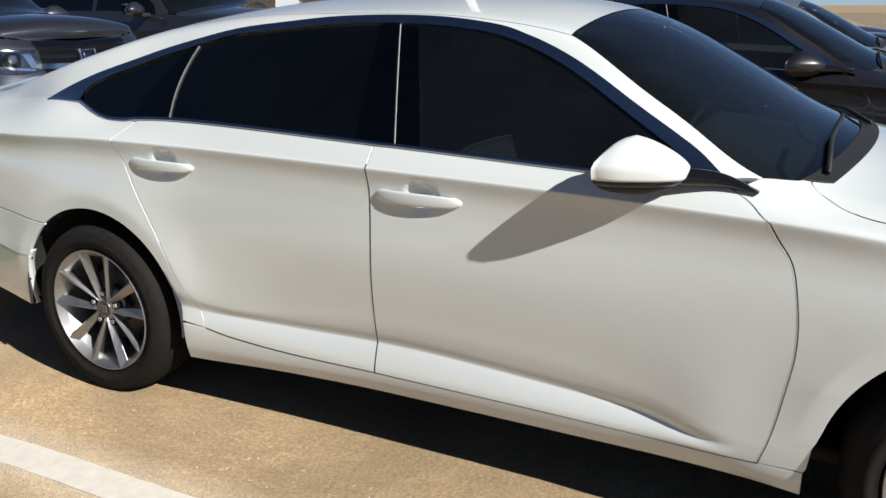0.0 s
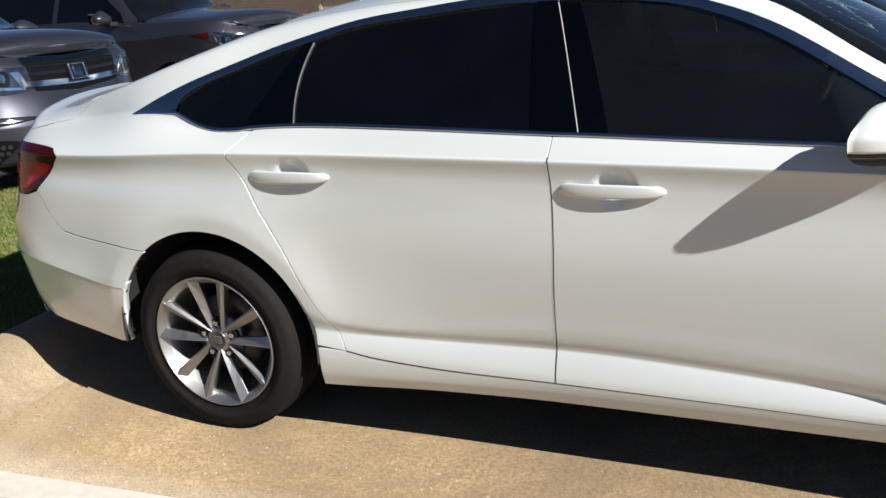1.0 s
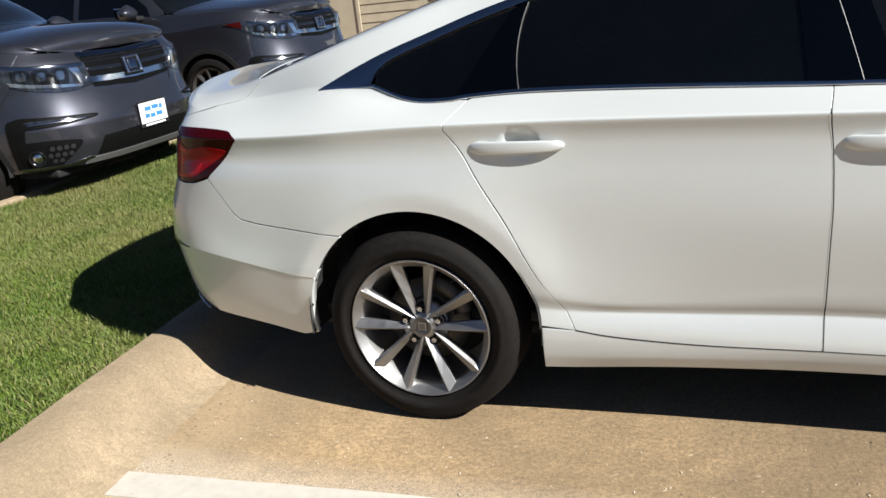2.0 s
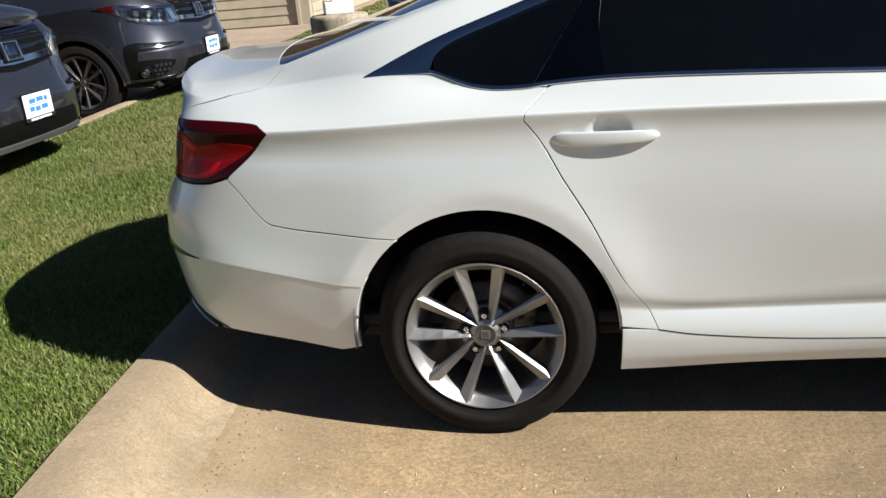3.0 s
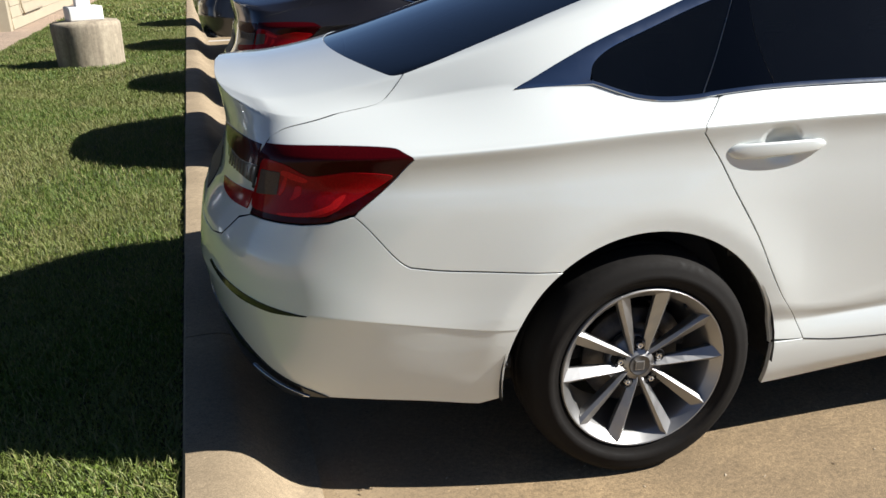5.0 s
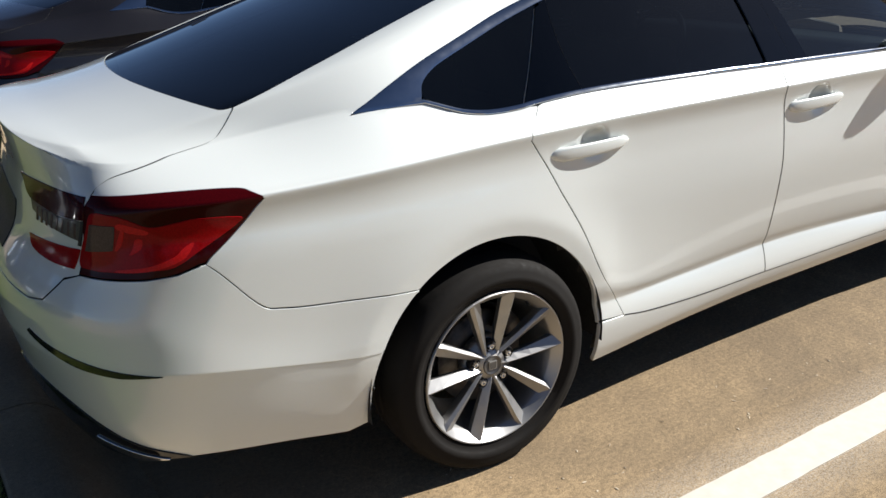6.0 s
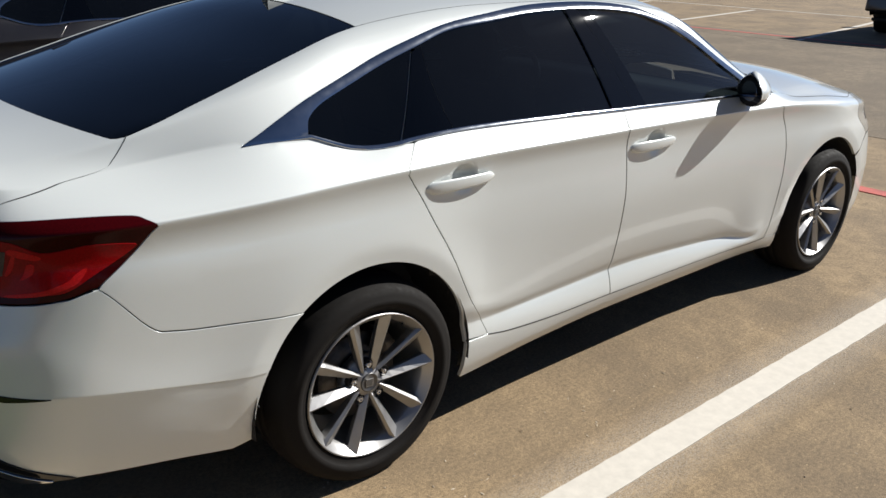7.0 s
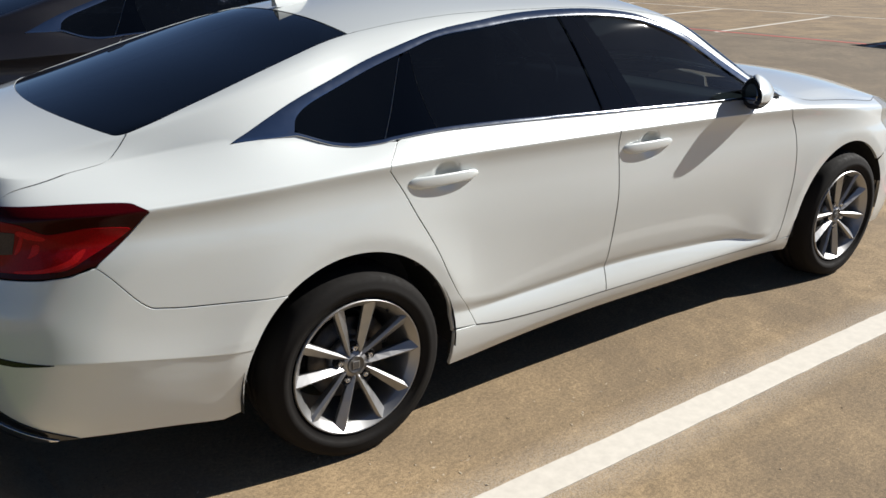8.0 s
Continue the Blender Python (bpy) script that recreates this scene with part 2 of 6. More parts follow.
        self.ir, self.jf, self.k = ir, jf, k
        P[:, :, 1] *= -1
        self.P = P
        du, dv = np.gradient(P, axis=0), np.gradient(P, axis=1)
        N = np.cross(dv, du)
        N /= np.linalg.norm(N, axis=2, keepdims=True) + 1e-12
        a = ir + int(0.13 / self.step)
        N[:a, k + 2:] = N[a, k + 2:]
        mid = self.P[len(self.u) // 2, k // 2], N[len(self.u) // 2, k // 2]
        self.N = N if mid[1][1] < 0 else -N

    def at(self, uv):
        """Places and normals at rows of (u, v)."""
        uv = np.atleast_2d(uv)
        far = uv[:, 1] > 2
        v = np.where(far, 4 - uv[:, 1], uv[:, 1])
        fi = np.clip((uv[:, 0] - self.u[0]) / self.step, 0, len(self.u) - 1.001)
        fj = np.clip(v / self.v[1], 0, len(self.v) - 1.001)
        i, j = fi.astype(int), fj.astype(int)
        a, b = (fi - i)[:, None], (fj - j)[:, None]
        res = []
        for G in (self.P, self.N):
            r = (G[i, j] * (1 - a) + G[i + 1, j] * a) * (1 - b) + (G[i, j + 1] * (1 - a) + G[i + 1, j + 1] * a) * b
            r = r.copy()
            r[far, 1] *= -1
            res.append(r)
        res[1] /= np.linalg.norm(res[1], axis=1, keepdims=True) + 1e-12
        return res

    def find(self, pts, lo=0.0, hi=2.0):
        """(u, v) of points of the right side: (x, z) as seen from the side, or (x, y, z)."""
        j0, j1 = int(round(lo / self.v[1])), int(round(hi / self.v[1])) + 1
        G = self.P[max(0, self.ir - 60):self.jf + 60, j0:j1]
        U, V = np.meshgrid(self.u[max(0, self.ir - 60):self.jf + 60], self.v[j0:j1], indexing="ij")
        out = []
        for p in pts:
            if len(p) == 2:
                D = (G[:, :, 0] - p[0]) ** 2 + (G[:, :, 2] - p[1]) ** 2 + 0.002 * (G[:, :, 1] + 0.8) ** 2
            else:
                D = ((G - np.array([p[0], -abs(p[1]), p[2]])) ** 2).sum(2)
            a = np.unravel_index(np.argmin(D), D.shape)
            q, want = np.array([U[a], V[a]]), np.array(p if len(p) == 2 else (p[0], -abs(p[1]), p[2]), float)
            pick = (0, 2) if len(p) == 2 else (0, 1, 2)
            for _ in range(4):
                g = self.at([q, q + (0.006, 0), q + (0, 0.006)])[0][:, pick]
                J = np.stack([(g[1] - g[0]) / 0.006, (g[2] - g[0]) / 0.006], 1)
                q = q + np.clip(np.linalg.lstsq(J, want - g[0], rcond=None)[0], -0.02, 0.02)
                q[1] = min(max(q[1], lo), hi)
            out.append((q[0], q[1]))
        return out


def rounded(pts, closed=True, smooth=(), per=10):
    """Points along an outline: straight edges, but a smooth curve through the corners listed in smooth (True: all)."""
    pts = [np.array(p, float) for p in pts]
    n = len(pts)
    soft = set(range(n)) if smooth is True else set(smooth)
    out = []
    for i in range(n if closed else n - 1):
        p1, p2 = pts[i], pts[(i + 1) % n]
        p0 = pts[i - 1] if (i in soft and (closed or i > 0)) else p1 - (p2 - p1)
        p3 = pts[(i + 2) % n] if ((i + 1) % n in soft and (closed or i + 2 < n)) else p2 + (p2 - p1)
        for s in range(per):
            t = s / per
            m1, m2 = (p2 - p0) / 2, (p3 - p1) / 2
            out.append((2 * t ** 3 - 3 * t * t + 1) * p1 + (t ** 3 - 2 * t * t + t) * m1 + (3 * t * t - 2 * t ** 3) * p2 + (t ** 3 - t * t) * m2)
    if not closed:
        out.append(pts[-1])
    return out


VM = 0.9
VLINES = sorted({round(x, 4) for x in [*np.linspace(0, 0.76, 25), 0.29, 0.305, 0.312, 0.32, 0.328, 0.336, *np.linspace(0.77, 0.86, 13), *np.linspace(0.88, 1.0, 5), *np.linspace(1.0, 2.0, 31)]})
VLINES = VLINES + [4 - v for v in VLINES[::-1][1:]]


def inside(poly, q):
    x, y = q[:, 0], q[:, 1]
    c = np.zeros(len(q), bool)
    for (x1, y1), (x2, y2) in zip(poly, np.roll(poly, -1, axis=0)):
        c ^= ((y1 > y) != (y2 > y)) & (x < (x2 - x1) * (y - y1) / (y2 - y1 + 1e-15) + x1)
    return c


def panel(name, shell, outline, mat, parent, label="", gap=0.0025, flange=0.014, lift=0.0, mirror=False, ustep=0.03, dense=0.02, fine=(), turn_at=9.0):
    """A pressed panel: an outline in (u, v) laid on the shell, with rounded edges folded inwards."""
    poly = np.array(outline, float)
    if mirror:
        poly[:, 1] = 4 - poly[:, 1]
    poly[:, 1] *= VM
    area = 0.5 * np.sum(poly[:, 0] * np.roll(poly[:, 1], -1) - np.roll(poly[:, 0], -1) * poly[:, 1])
    if area < 0:
        poly = poly[::-1]
    pts = []
    for a, b in zip(poly, np.roll(poly, -1, axis=0)):
        n = max(1, int(np.ceil(np.linalg.norm(b - a) / dense)))
        pts += [a + (b - a) * i / n for i in range(n) if np.linalg.norm(b - a) > 1e-6]
    pts = np.array([p for i, p in enumerate(pts) if np.linalg.norm(p - pts[i - 1]) > 0.0015])
    t = np.roll(pts, -1, axis=0) - np.roll(pts, 1, axis=0)
    t /= np.linalg.norm(t, axis=1, keepdims=True) + 1e-12
    out2 = np.stack([t[:, 1], -t[:, 0]], 1)
    pts = pts - out2 * gap
    us = np.arange(math.floor(pts[:, 0].min() / ustep) * ustep, pts[:, 0].max(), ustep)
    vs = np.array([v * VM for v in VLINES if pts[:, 1].min() < v * VM < pts[:, 1].max()])
    grid = np.stack([g.ravel() for g in np.meshgrid(us, vs)], 1) if len(vs) else np.zeros((0, 2))
    for u0, u1, v0, v1 in fine:
        v0, v1 = sorted((4 - v0, 4 - v1)) if mirror else (v0, v1)
        grid = grid[~((grid[:, 0] > u0) & (grid[:, 0] < u1) & (grid[:, 1] > v0 * VM) & (grid[:, 1] < v1 * VM))]
        more = np.meshgrid(np.arange(u0, u1, 0.008), np.arange(v0 * VM, v1 * VM, 0.006))
        grid = np.concatenate([grid, np.stack([g.ravel() for g in more], 1)])
    if len(grid):
        grid = grid[inside(pts, grid)]
    if len(grid):
        near = np.array([np.min(((pts - g) ** 2).sum(1)) for g in grid])
        grid = grid[near > 0.008 ** 2]
    from mathutils.geometry import delaunay_2d_cdt
    n = len(pts)
    allp = [Vector(p) for p in np.concatenate([pts, grid])]
    vo, _, fo, _, _, _ = delaunay_2d_cdt(allp, [(i, (i + 1) % n) for i in range(n)], [], 1, 1e-7)
    q = np.array([(v.x, v.y / VM) for v in vo])
    pos, nor = shell.at(q)
    nor = shell.at(np.stack([q[:, 0], np.minimum(q[:, 1], turn_at)], 1))[1]
    pos = pos + nor * lift
    faces = [tuple(f) for f in fo]
    a, b, c = (pos[faces[len(faces) // 2][k]] for k in range(3))
    votes = 0
    for f in faces[::max(1, len(faces) // 40)]:
        a, b, c = pos[f[0]], pos[f[1]], pos[f[2]]
        votes += np.sign(np.dot(np.cross(b - a, c - a), nor[f[0]]))
    if votes < 0:
        faces = [f[::-1] for f in faces]
    verts, norms = list(pos), list(nor)
    if flange:
        bp, bn = shell.at(np.stack([pts[:, 0], pts[:, 1] / VM], 1))
        bp = bp + bn * lift
        tan = np.roll(bp, -1, axis=0) - np.roll(bp, 1, axis=0)
        tan /= np.linalg.norm(tan, axis=1, keepdims=True) + 1e-12
        o = np.cross(tan, bn)
        qq, _ = shell.at(np.stack([pts[:, 0] + out2[:, 0] * 0.01, (pts[:, 1] + out2[:, 1] * 0.01) / VM], 1))
        sgn = np.sign(np.sum((qq + bn * lift - bp) * o))
        o *= sgn
        base = len(verts)
        rings = [(bp, bn), (bp + o * 0.0012 - bn * 0.0008, bn + o), (bp + o * 0.0016 - bn * 0.003, o), (bp + o * 0.0016 - bn * flange, o)]
        for rp, rn in rings:
            verts += list(rp)
            norms += list(rn / np.linalg.norm(rn, axis=1, keepdims=True))
        flip = sgn > 0
        for r in range(3):
            for i in range(n):
                a0, a1 = base + r * n + i, base + r * n + (i + 1) % n
                f = (a0, a1, a1 + n, a0 + n)
                faces.append(f[::-1] if flip else f)
        # orient the folded edge like the face
        f = faces[-n * 3]
        A = np.array([verts[k] for k in f])
        if np.dot(np.cross(A[1] - A[0], A[2] - A[0]), norms[f[2]]) < 0:
            faces = faces[:-3 * n] + [g[::-1] for g in faces[-3 * n:]]
    return raw_part(name, verts, faces, mat, parent, label, normals=norms)


def ring_part(name, shell, outer, inner, mat, parent, label="", lift=0.004, mirror=False):
    """A raised moulding between two outlines with the same count of points."""
    rows = []
    for uv, h in ((outer, -0.006), (outer, lift * 0.7), ([(np.array(o) * 0.85 + np.array(i) * 0.15) for o, i in zip(outer, inner)], lift),
                  ([(np.array(o) * 0.15 + np.array(i) * 0.85) for o, i in zip(outer, inner)], lift), (inner, lift * 0.7), (inner, -0.006)):
        q = np.array(uv, float)
        if mirror:
            q[:, 1] = 4 - q[:, 1]
        p, n = shell.at(q)
        rows.append(p + n * h)
    m = len(outer)
    verts = np.concatenate(rows)
    faces = []
    for r in range(5):
        for i in range(m):
            a, b = r * m + i, r * m + (i + 1) % m
            faces.append((a, b, b + m, a + m))
    f = faces[2 * m]
    _, nrm = shell.at([[outer[0][0], (4 - outer[0][1]) if mirror else outer[0][1]]])
    if np.dot(np.cross(verts[f[1]] - verts[f[0]], verts[f[2]] - verts[f[0]]), nrm[0]) < 0:
        faces = [g[::-1] for g in faces]
    ob = raw_part(name, verts, faces, mat, parent, label)
    ob.data.set_sharp_from_angle(angle=radians(50))
    return ob


def half_turn(name, ob):
    """Adds the mirror image across the middle plane to a part's own mesh."""
    me = ob.data
    n = len(me.vertices)
    v = np.zeros(n * 3)
    me.vertices.foreach_get("co", v)
    v = v.reshape(-1, 3)
    nr = np.array([tuple(c.vector) for c in me.corner_normals])
    per = np.zeros((n, 3))
    for l, c in zip(me.loops, nr):
        per[l.vertex_index] = c
    faces = [tuple(p.vertices) for p in me.polygons]
    v2, p2 = v * (1, -1, 1), per * (1, -1, 1)
    mat = me.materials[0]
    nm = bpy.data.meshes.new(name)
    nm.from_pydata([tuple(p) for p in np.concatenate([v, v2])], [], faces + [tuple(i + n for i in f[::-1]) for f in faces])
    nm.update()
    nm.shade_smooth()
    nm.normals_split_custom_set_from_vertices([tuple(p) for p in np.concatenate([per, p2])])
    nm.materials.append(mat)
    ob.data = nm
    bpy.data.meshes.remove(me)
    return ob


# ---- wheels ----
def spoke(angle, side):
    """One faceted wheel spoke of a pair round the axis at angle; side is +1 or -1. The wheel's axis is z, outwards.
    The ridge lies towards the outside of the pair, and the broad face slopes down to the lug nut."""
    bm = bmesh.new()
    rows = []
    ca, sa = math.cos(angle), math.sin(angle)
    for d, inner, outer, top, low in ((0.026, 0.006, 0.006, -0.034, -0.055), (0.045, 0.011, 0.010, -0.026, -0.055), (0.075, 0.0130, 0.0110, -0.021, -0.052), (0.12, 0.0170, 0.0120, -0.015, -0.050),
                                     (0.17, 0.0215, 0.0135, -0.009, -0.046), (0.200, 0.0240, 0.0145, -0.005, -0.044), (0.2250, 0.0150, 0.0100, -0.0012, -0.036)):
        mid = 0.0185 + 0.262 * (d - 0.045)
        drop = 0.017 if d < 0.21 else 0.006
        prof = [(-inner * 0.8, low), (-inner, top - drop), (outer * 0.35, top), (outer, top - 0.009), (outer * 0.85, low)]
        row = []
        for w, h in prof:
            x, y = d - 0.25 * w, side * (mid + w)
            row.append(bm.verts.new((x * ca - y * sa, x * sa + y * ca, h)))
        rows.append(row)
    for a, b in zip(rows, rows[1:]):
        for k in range(4):
            bm.faces.new((a[k], b[k], b[k + 1], a[k + 1]))
    bm.faces.new(rows[0])
    bm.faces.new(rows[-1][::-1])
    bmesh.ops.recalc_face_normals(bm, faces=bm.faces[:])
    edges = [e for e in bm.edges if len(e.link_faces) == 2 and e.calc_face_angle(0) > 0.5]
    bmesh.ops.bevel(bm, geom=edges, offset=0.0009, segments=1, affect="EDGES")
    return bm


def build_wheel(R, rim_r, width, car, place, turn, dark=False):
    """A wheel as a part of a car, with tyre, rim, spokes, nuts, cap and brake under it. The outer face looks along -y."""
    k = rim_r / 0.235
    metal = ALLOY if not dark else ALLOY_DARK
    hub = part("wheel", lathe([(0.030, -0.085), (0.082, -0.085), (0.082, -0.058), (0.076, -0.052), (0.050, -0.046), (0.043, -0.033), (0.0, -0.031)], 40), metal, car)
    w = width
    tread = [(R - 0.003, -0.060), (R, -0.078), (R, -0.085), (R - 0.006, -0.087), (R - 0.006, -0.093), (R, -0.095), (R, -0.128), (R - 0.006, -0.13), (R - 0.006, -0.137), (R, -0.139), (R, -0.165), (R - 0.012, -w - 0.02)]
    wall = [(rim_r - 0.004, -0.022), (rim_r + 0.002, -0.012), (rim_r + 0.008, -0.003), (rim_r + 0.012, -0.004), (rim_r + 0.024, 0.004), (rim_r + 0.026, 0.006), (rim_r + 0.040, 0.008), (rim_r + 0.042, 0.0066), (rim_r + 0.056, 0.0045), (R - 0.026, -0.003), (R - 0.018, -0.012), (R - 0.013, -0.024), (R - 0.008, -0.042)]
    rubber = lathe([*wall, *tread, (R - 0.05, -w - 0.035), (rim_r - 0.01, -w - 0.02)], 72)
    for v in rubber.verts:
        r = math.hypot(v.co.x, v.co.y)
        under = max(0.0, math.cos(math.atan2(v.co.y, v.co.x) + math.radians(turn) + math.pi / 2)) ** 6
        v.co.z += 0.020 * under * max(0.0, (r - rim_r - 0.02) / (R - rim_r)) * (1 if v.co.z > -0.05 else 0.3)
    part("tyre", rubber, RUBBER, hub, "black rubber tyre with brown dust on its wall")
    rim = part("rim", lathe([(rim_r - 0.002, -0.025), (rim_r, -0.004), (rim_r - 0.003, 0.0), (rim_r - 0.006, -0.001), (rim_r - 0.008, -0.004), (rim_r - 0.026, -0.024), (rim_r - 0.030, -0.030), (rim_r - 0.034, -0.060), (rim_r - 0.046, -0.10), (rim_r - 0.05, -w), (rim_r - 0.02, -w - 0.015)], 96), metal, hub)
    rim.data.set_sharp_from_angle(angle=radians(28))
    for i in range(10):
        b = spoke(math.radians(94 + 72 * (i // 2)), 1 if i % 2 else -1)
        bmesh.ops.scale(b, vec=(k, k, 1), verts=b.verts[:])
        part("spoke", b, metal, hub, smooth=False)
    for i in range(5):
        a = math.radians(72 * i + 94)
        seat_at = pose(0.059 * math.cos(a), 0.059 * math.sin(a), -0.040)
        socket = part("nut_pocket", lathe([(0.0190, -0.014), (0.0185, 0.005), (0.0172, 0.007), (0.0150, 0.000), (0.0, 0.000)], 20, seat_at), BLACK_TRIM, hub)
        part("lug_nut", lathe([(0.0098, 0.0), (0.0098, 0.008), (0.008, 0.012), (0.004, 0.0125), (0.0035, 0.009), (0.0, 0.009)], 6, seat_at), CHROME, socket, smooth=False)
    part("center_cap", lathe([(0.0310, -0.044), (0.0310, -0.029), (0.0285, -0.0265), (0.0265, -0.0290), (0.0, -0.0285)], 32), ALLOY_DARK, hub)
    part("emblem", box(0.026, 0.026, 0.003, pose(0, 0, -0.0295), 0.0012), metal, hub, smooth=False)
    part("emblem_field", box(0.0215, 0.0215, 0.002, pose(0, 0, -0.0280), 0.0008), ALLOY_DARK, hub, smooth=False)
    a = math.radians(94 - 38)
    part("tyre_valve", sweep([(0.208 * k * math.cos(a), 0.208 * k * math.sin(a), -0.045), (0.200 * k * math.cos(a), 0.200 * k * math.sin(a), -0.015)], 0.004, 8), BLACK_TRIM, hub)
    part("brake_disc", lathe([(0.06, -0.095), (0.14, -0.095), (0.14, -0.115), (0.06, -0.115)], 48), BRAKE, hub)
    part("brake_caliper", lathe([(0.10, -0.075), (0.155, -0.075), (0.160, -0.10), (0.155, -0.14), (0.10, -0.14), (0.10, -0.075)], 10, Matrix(), 0.3, 1.3), BRAKE, hub)
    hub.matrix_local = place @ pose(0, 0, 0, 90, 0, 0) @ pose(0, 0, 0, 0, 0, turn)
    return hub


# ---- the sedan ----
SEDAN_PLAN = [(-1.165, 0), (-1.155, 0.30), (-1.112, 0.53), (-1.044, 0.705), (-0.945, 0.818), (-0.79, 0.876), (-0.5, 0.908), (-0.2, 0.926), (0.1, 0.926),
              (0.5, 0.914), (1.2, 0.912), (2.0, 0.910), (2.5, 0.916), (2.83, 0.92), (3.12, 0.912), (3.36, 0.878), (3.56, 0.785), (3.70, 0.58), (3.765, 0.28), (3.78, 0)]
SEDAN_LEVELS = [
    [(-1.9, 0.27, 0.09), (-1.2, 0.285, 0.075), (-0.86, 0.305, 0.052), (-0.62, 0.288, 0.040), (-0.4, 0.256, 0.034), (0.0, 0.25, 0.02), (0.38, 0.190, 0.040), (0.8, 0.208, 0.052), (1.2, 0.216, 0.058), (2.0, 0.216, 0.056), (2.32, 0.214, 0.048), (2.44, 0.205, 0.036), (3.1, 0.19, 0.03), (4.6, 0.18, 0.08)],
    [(-1.9, 0.37, 0.040), (-1.2, 0.38, 0.032), (-0.86, 0.38, 0.030), (-0.4, 0.33, 0.018), (0.38, 0.25, 0.022), (0.6, 0.252, 0.026), (1.2, 0.266, 0.034), (2.0, 0.262, 0.034), (2.4, 0.25, 0.022), (3.1, 0.26, 0.012), (4.6, 0.28, 0.02)],
    [(-1.9, 0.50, 0.014), (-1.2, 0.51, 0.010), (-0.86, 0.51, 0.009), (-0.4, 0.44, 0.004), (0.38, 0.325, 0.014), (0.7, 0.315, 0.022), (1.2, 0.305, 0.028), (2.0, 0.294, 0.028), (2.2, 0.292, 0.016), (2.42, 0.31, 0.014), (3.1, 0.36, 0.004), (4.6, 0.40, 0.0)],
    [(-1.9, 0.585, 0.0), (-1.2, 0.582, 0.0), (-0.86, 0.56, 0.0), (-0.36, 0.486, 0.0), (0.0, 0.47, 0.006), (0.38, 0.398, 0.024), (0.55, 0.384, 0.034), (0.8, 0.385, 0.044), (1.2, 0.391, 0.050), (1.8, 0.362, 0.050), (2.0, 0.346, 0.048), (2.11, 0.324, 0.036), (2.20, 0.306, 0.018), (2.30, 0.34, 0.010), (2.8, 0.45, 0.005), (3.3, 0.47, 0.0), (4.6, 0.50, 0.0)],
    [(-1.9, 0.705, 0.024), (-1.2, 0.700, 0.018), (-0.95, 0.672, 0.012), (-0.6, 0.585, 0.007), (-0.2, 0.56, 0.006), (0.4, 0.48, 0.014), (0.6, 0.420, 0.025), (0.8, 0.422, 0.034), (1.2, 0.432, 0.038), (1.8, 0.398, 0.040), (2.0, 0.374, 0.036), (2.11, 0.350, 0.025), (2.20, 0.338, 0.012), (2.35, 0.47, 0.010), (2.8, 0.60, 0.005), (3.3, 0.60, 0.012), (4.6, 0.60, 0.05)],
    [(-1.9, 0.82, 0.100), (-1.2, 0.82, 0.078), (-0.95, 0.82, 0.050), (-0.7, 0.82, 0.026), (-0.4, 0.80, 0.018), (0.2, 0.78, 0.018), (0.6, 0.72, 0.016), (1.2, 0.70, 0.008), (2.2, 0.70, 0.008), (2.8, 0.73, 0.012), (3.3, 0.70, 0.03), (4.6, 0.68, 0.09)],
    [(-1.9, 0.885, 0.115), (-1.25, 0.885, 0.098), (-0.95, 0.885, 0.063), (-0.62, 0.885, 0.034), (0.14, 0.90, 0.030), (1.17, 0.885, 0.021), (2.28, 0.85, 0.019), (2.8, 0.80, 0.020), (3.3, 0.735, 0.045), (4.6, 0.70, 0.10)],
    [(-1.9, 0.945, 0.125), (-1.25, 0.945, 0.115), (-0.95, 0.945, 0.072), (-0.62, 0.944, 0.026), (0.14, 0.962, 0.020), (1.17, 0.950, 0.010), (2.28, 0.918, 0.008), (2.8, 0.865, 0.018), (3.3, 0.77, 0.06), (4.6, 0.72, 0.11)],
    [(-1.9, 0.965, 0.125), (-1.25, 0.962, 0.118), (-0.95, 0.958, 0.080), (-0.62, 0.953, 0.034), (0.14, 0.970, 0.026), (1.17, 0.958, 0.015), (2.28, 0.926, 0.013), (2.8, 0.880, 0.026), (3.3, 0.808, 0.065), (4.6, 0.735, 0.12)],
    [(-1.9, 1.099, 0.108), (-1.6, 1.090, 0.108), (-1.3, 1.059, 0.115), (-1.1, 1.033, 0.142), (-0.9, 1.025, 0.158), (-0.62, 1.045, 0.188), (-0.3, 1.075, 0.150), (0.07, 1.025, 0.100), (0.37, 1.038, 0.072), (1.2, 1.013, 0.052), (1.8, 0.99, 0.052), (2.2, 0.98, 0.06), (2.44, 0.94, 0.09), (2.8, 0.914, 0.12), (3.3, 0.856, 0.13), (4.6, 0.77, 0.16)],
]
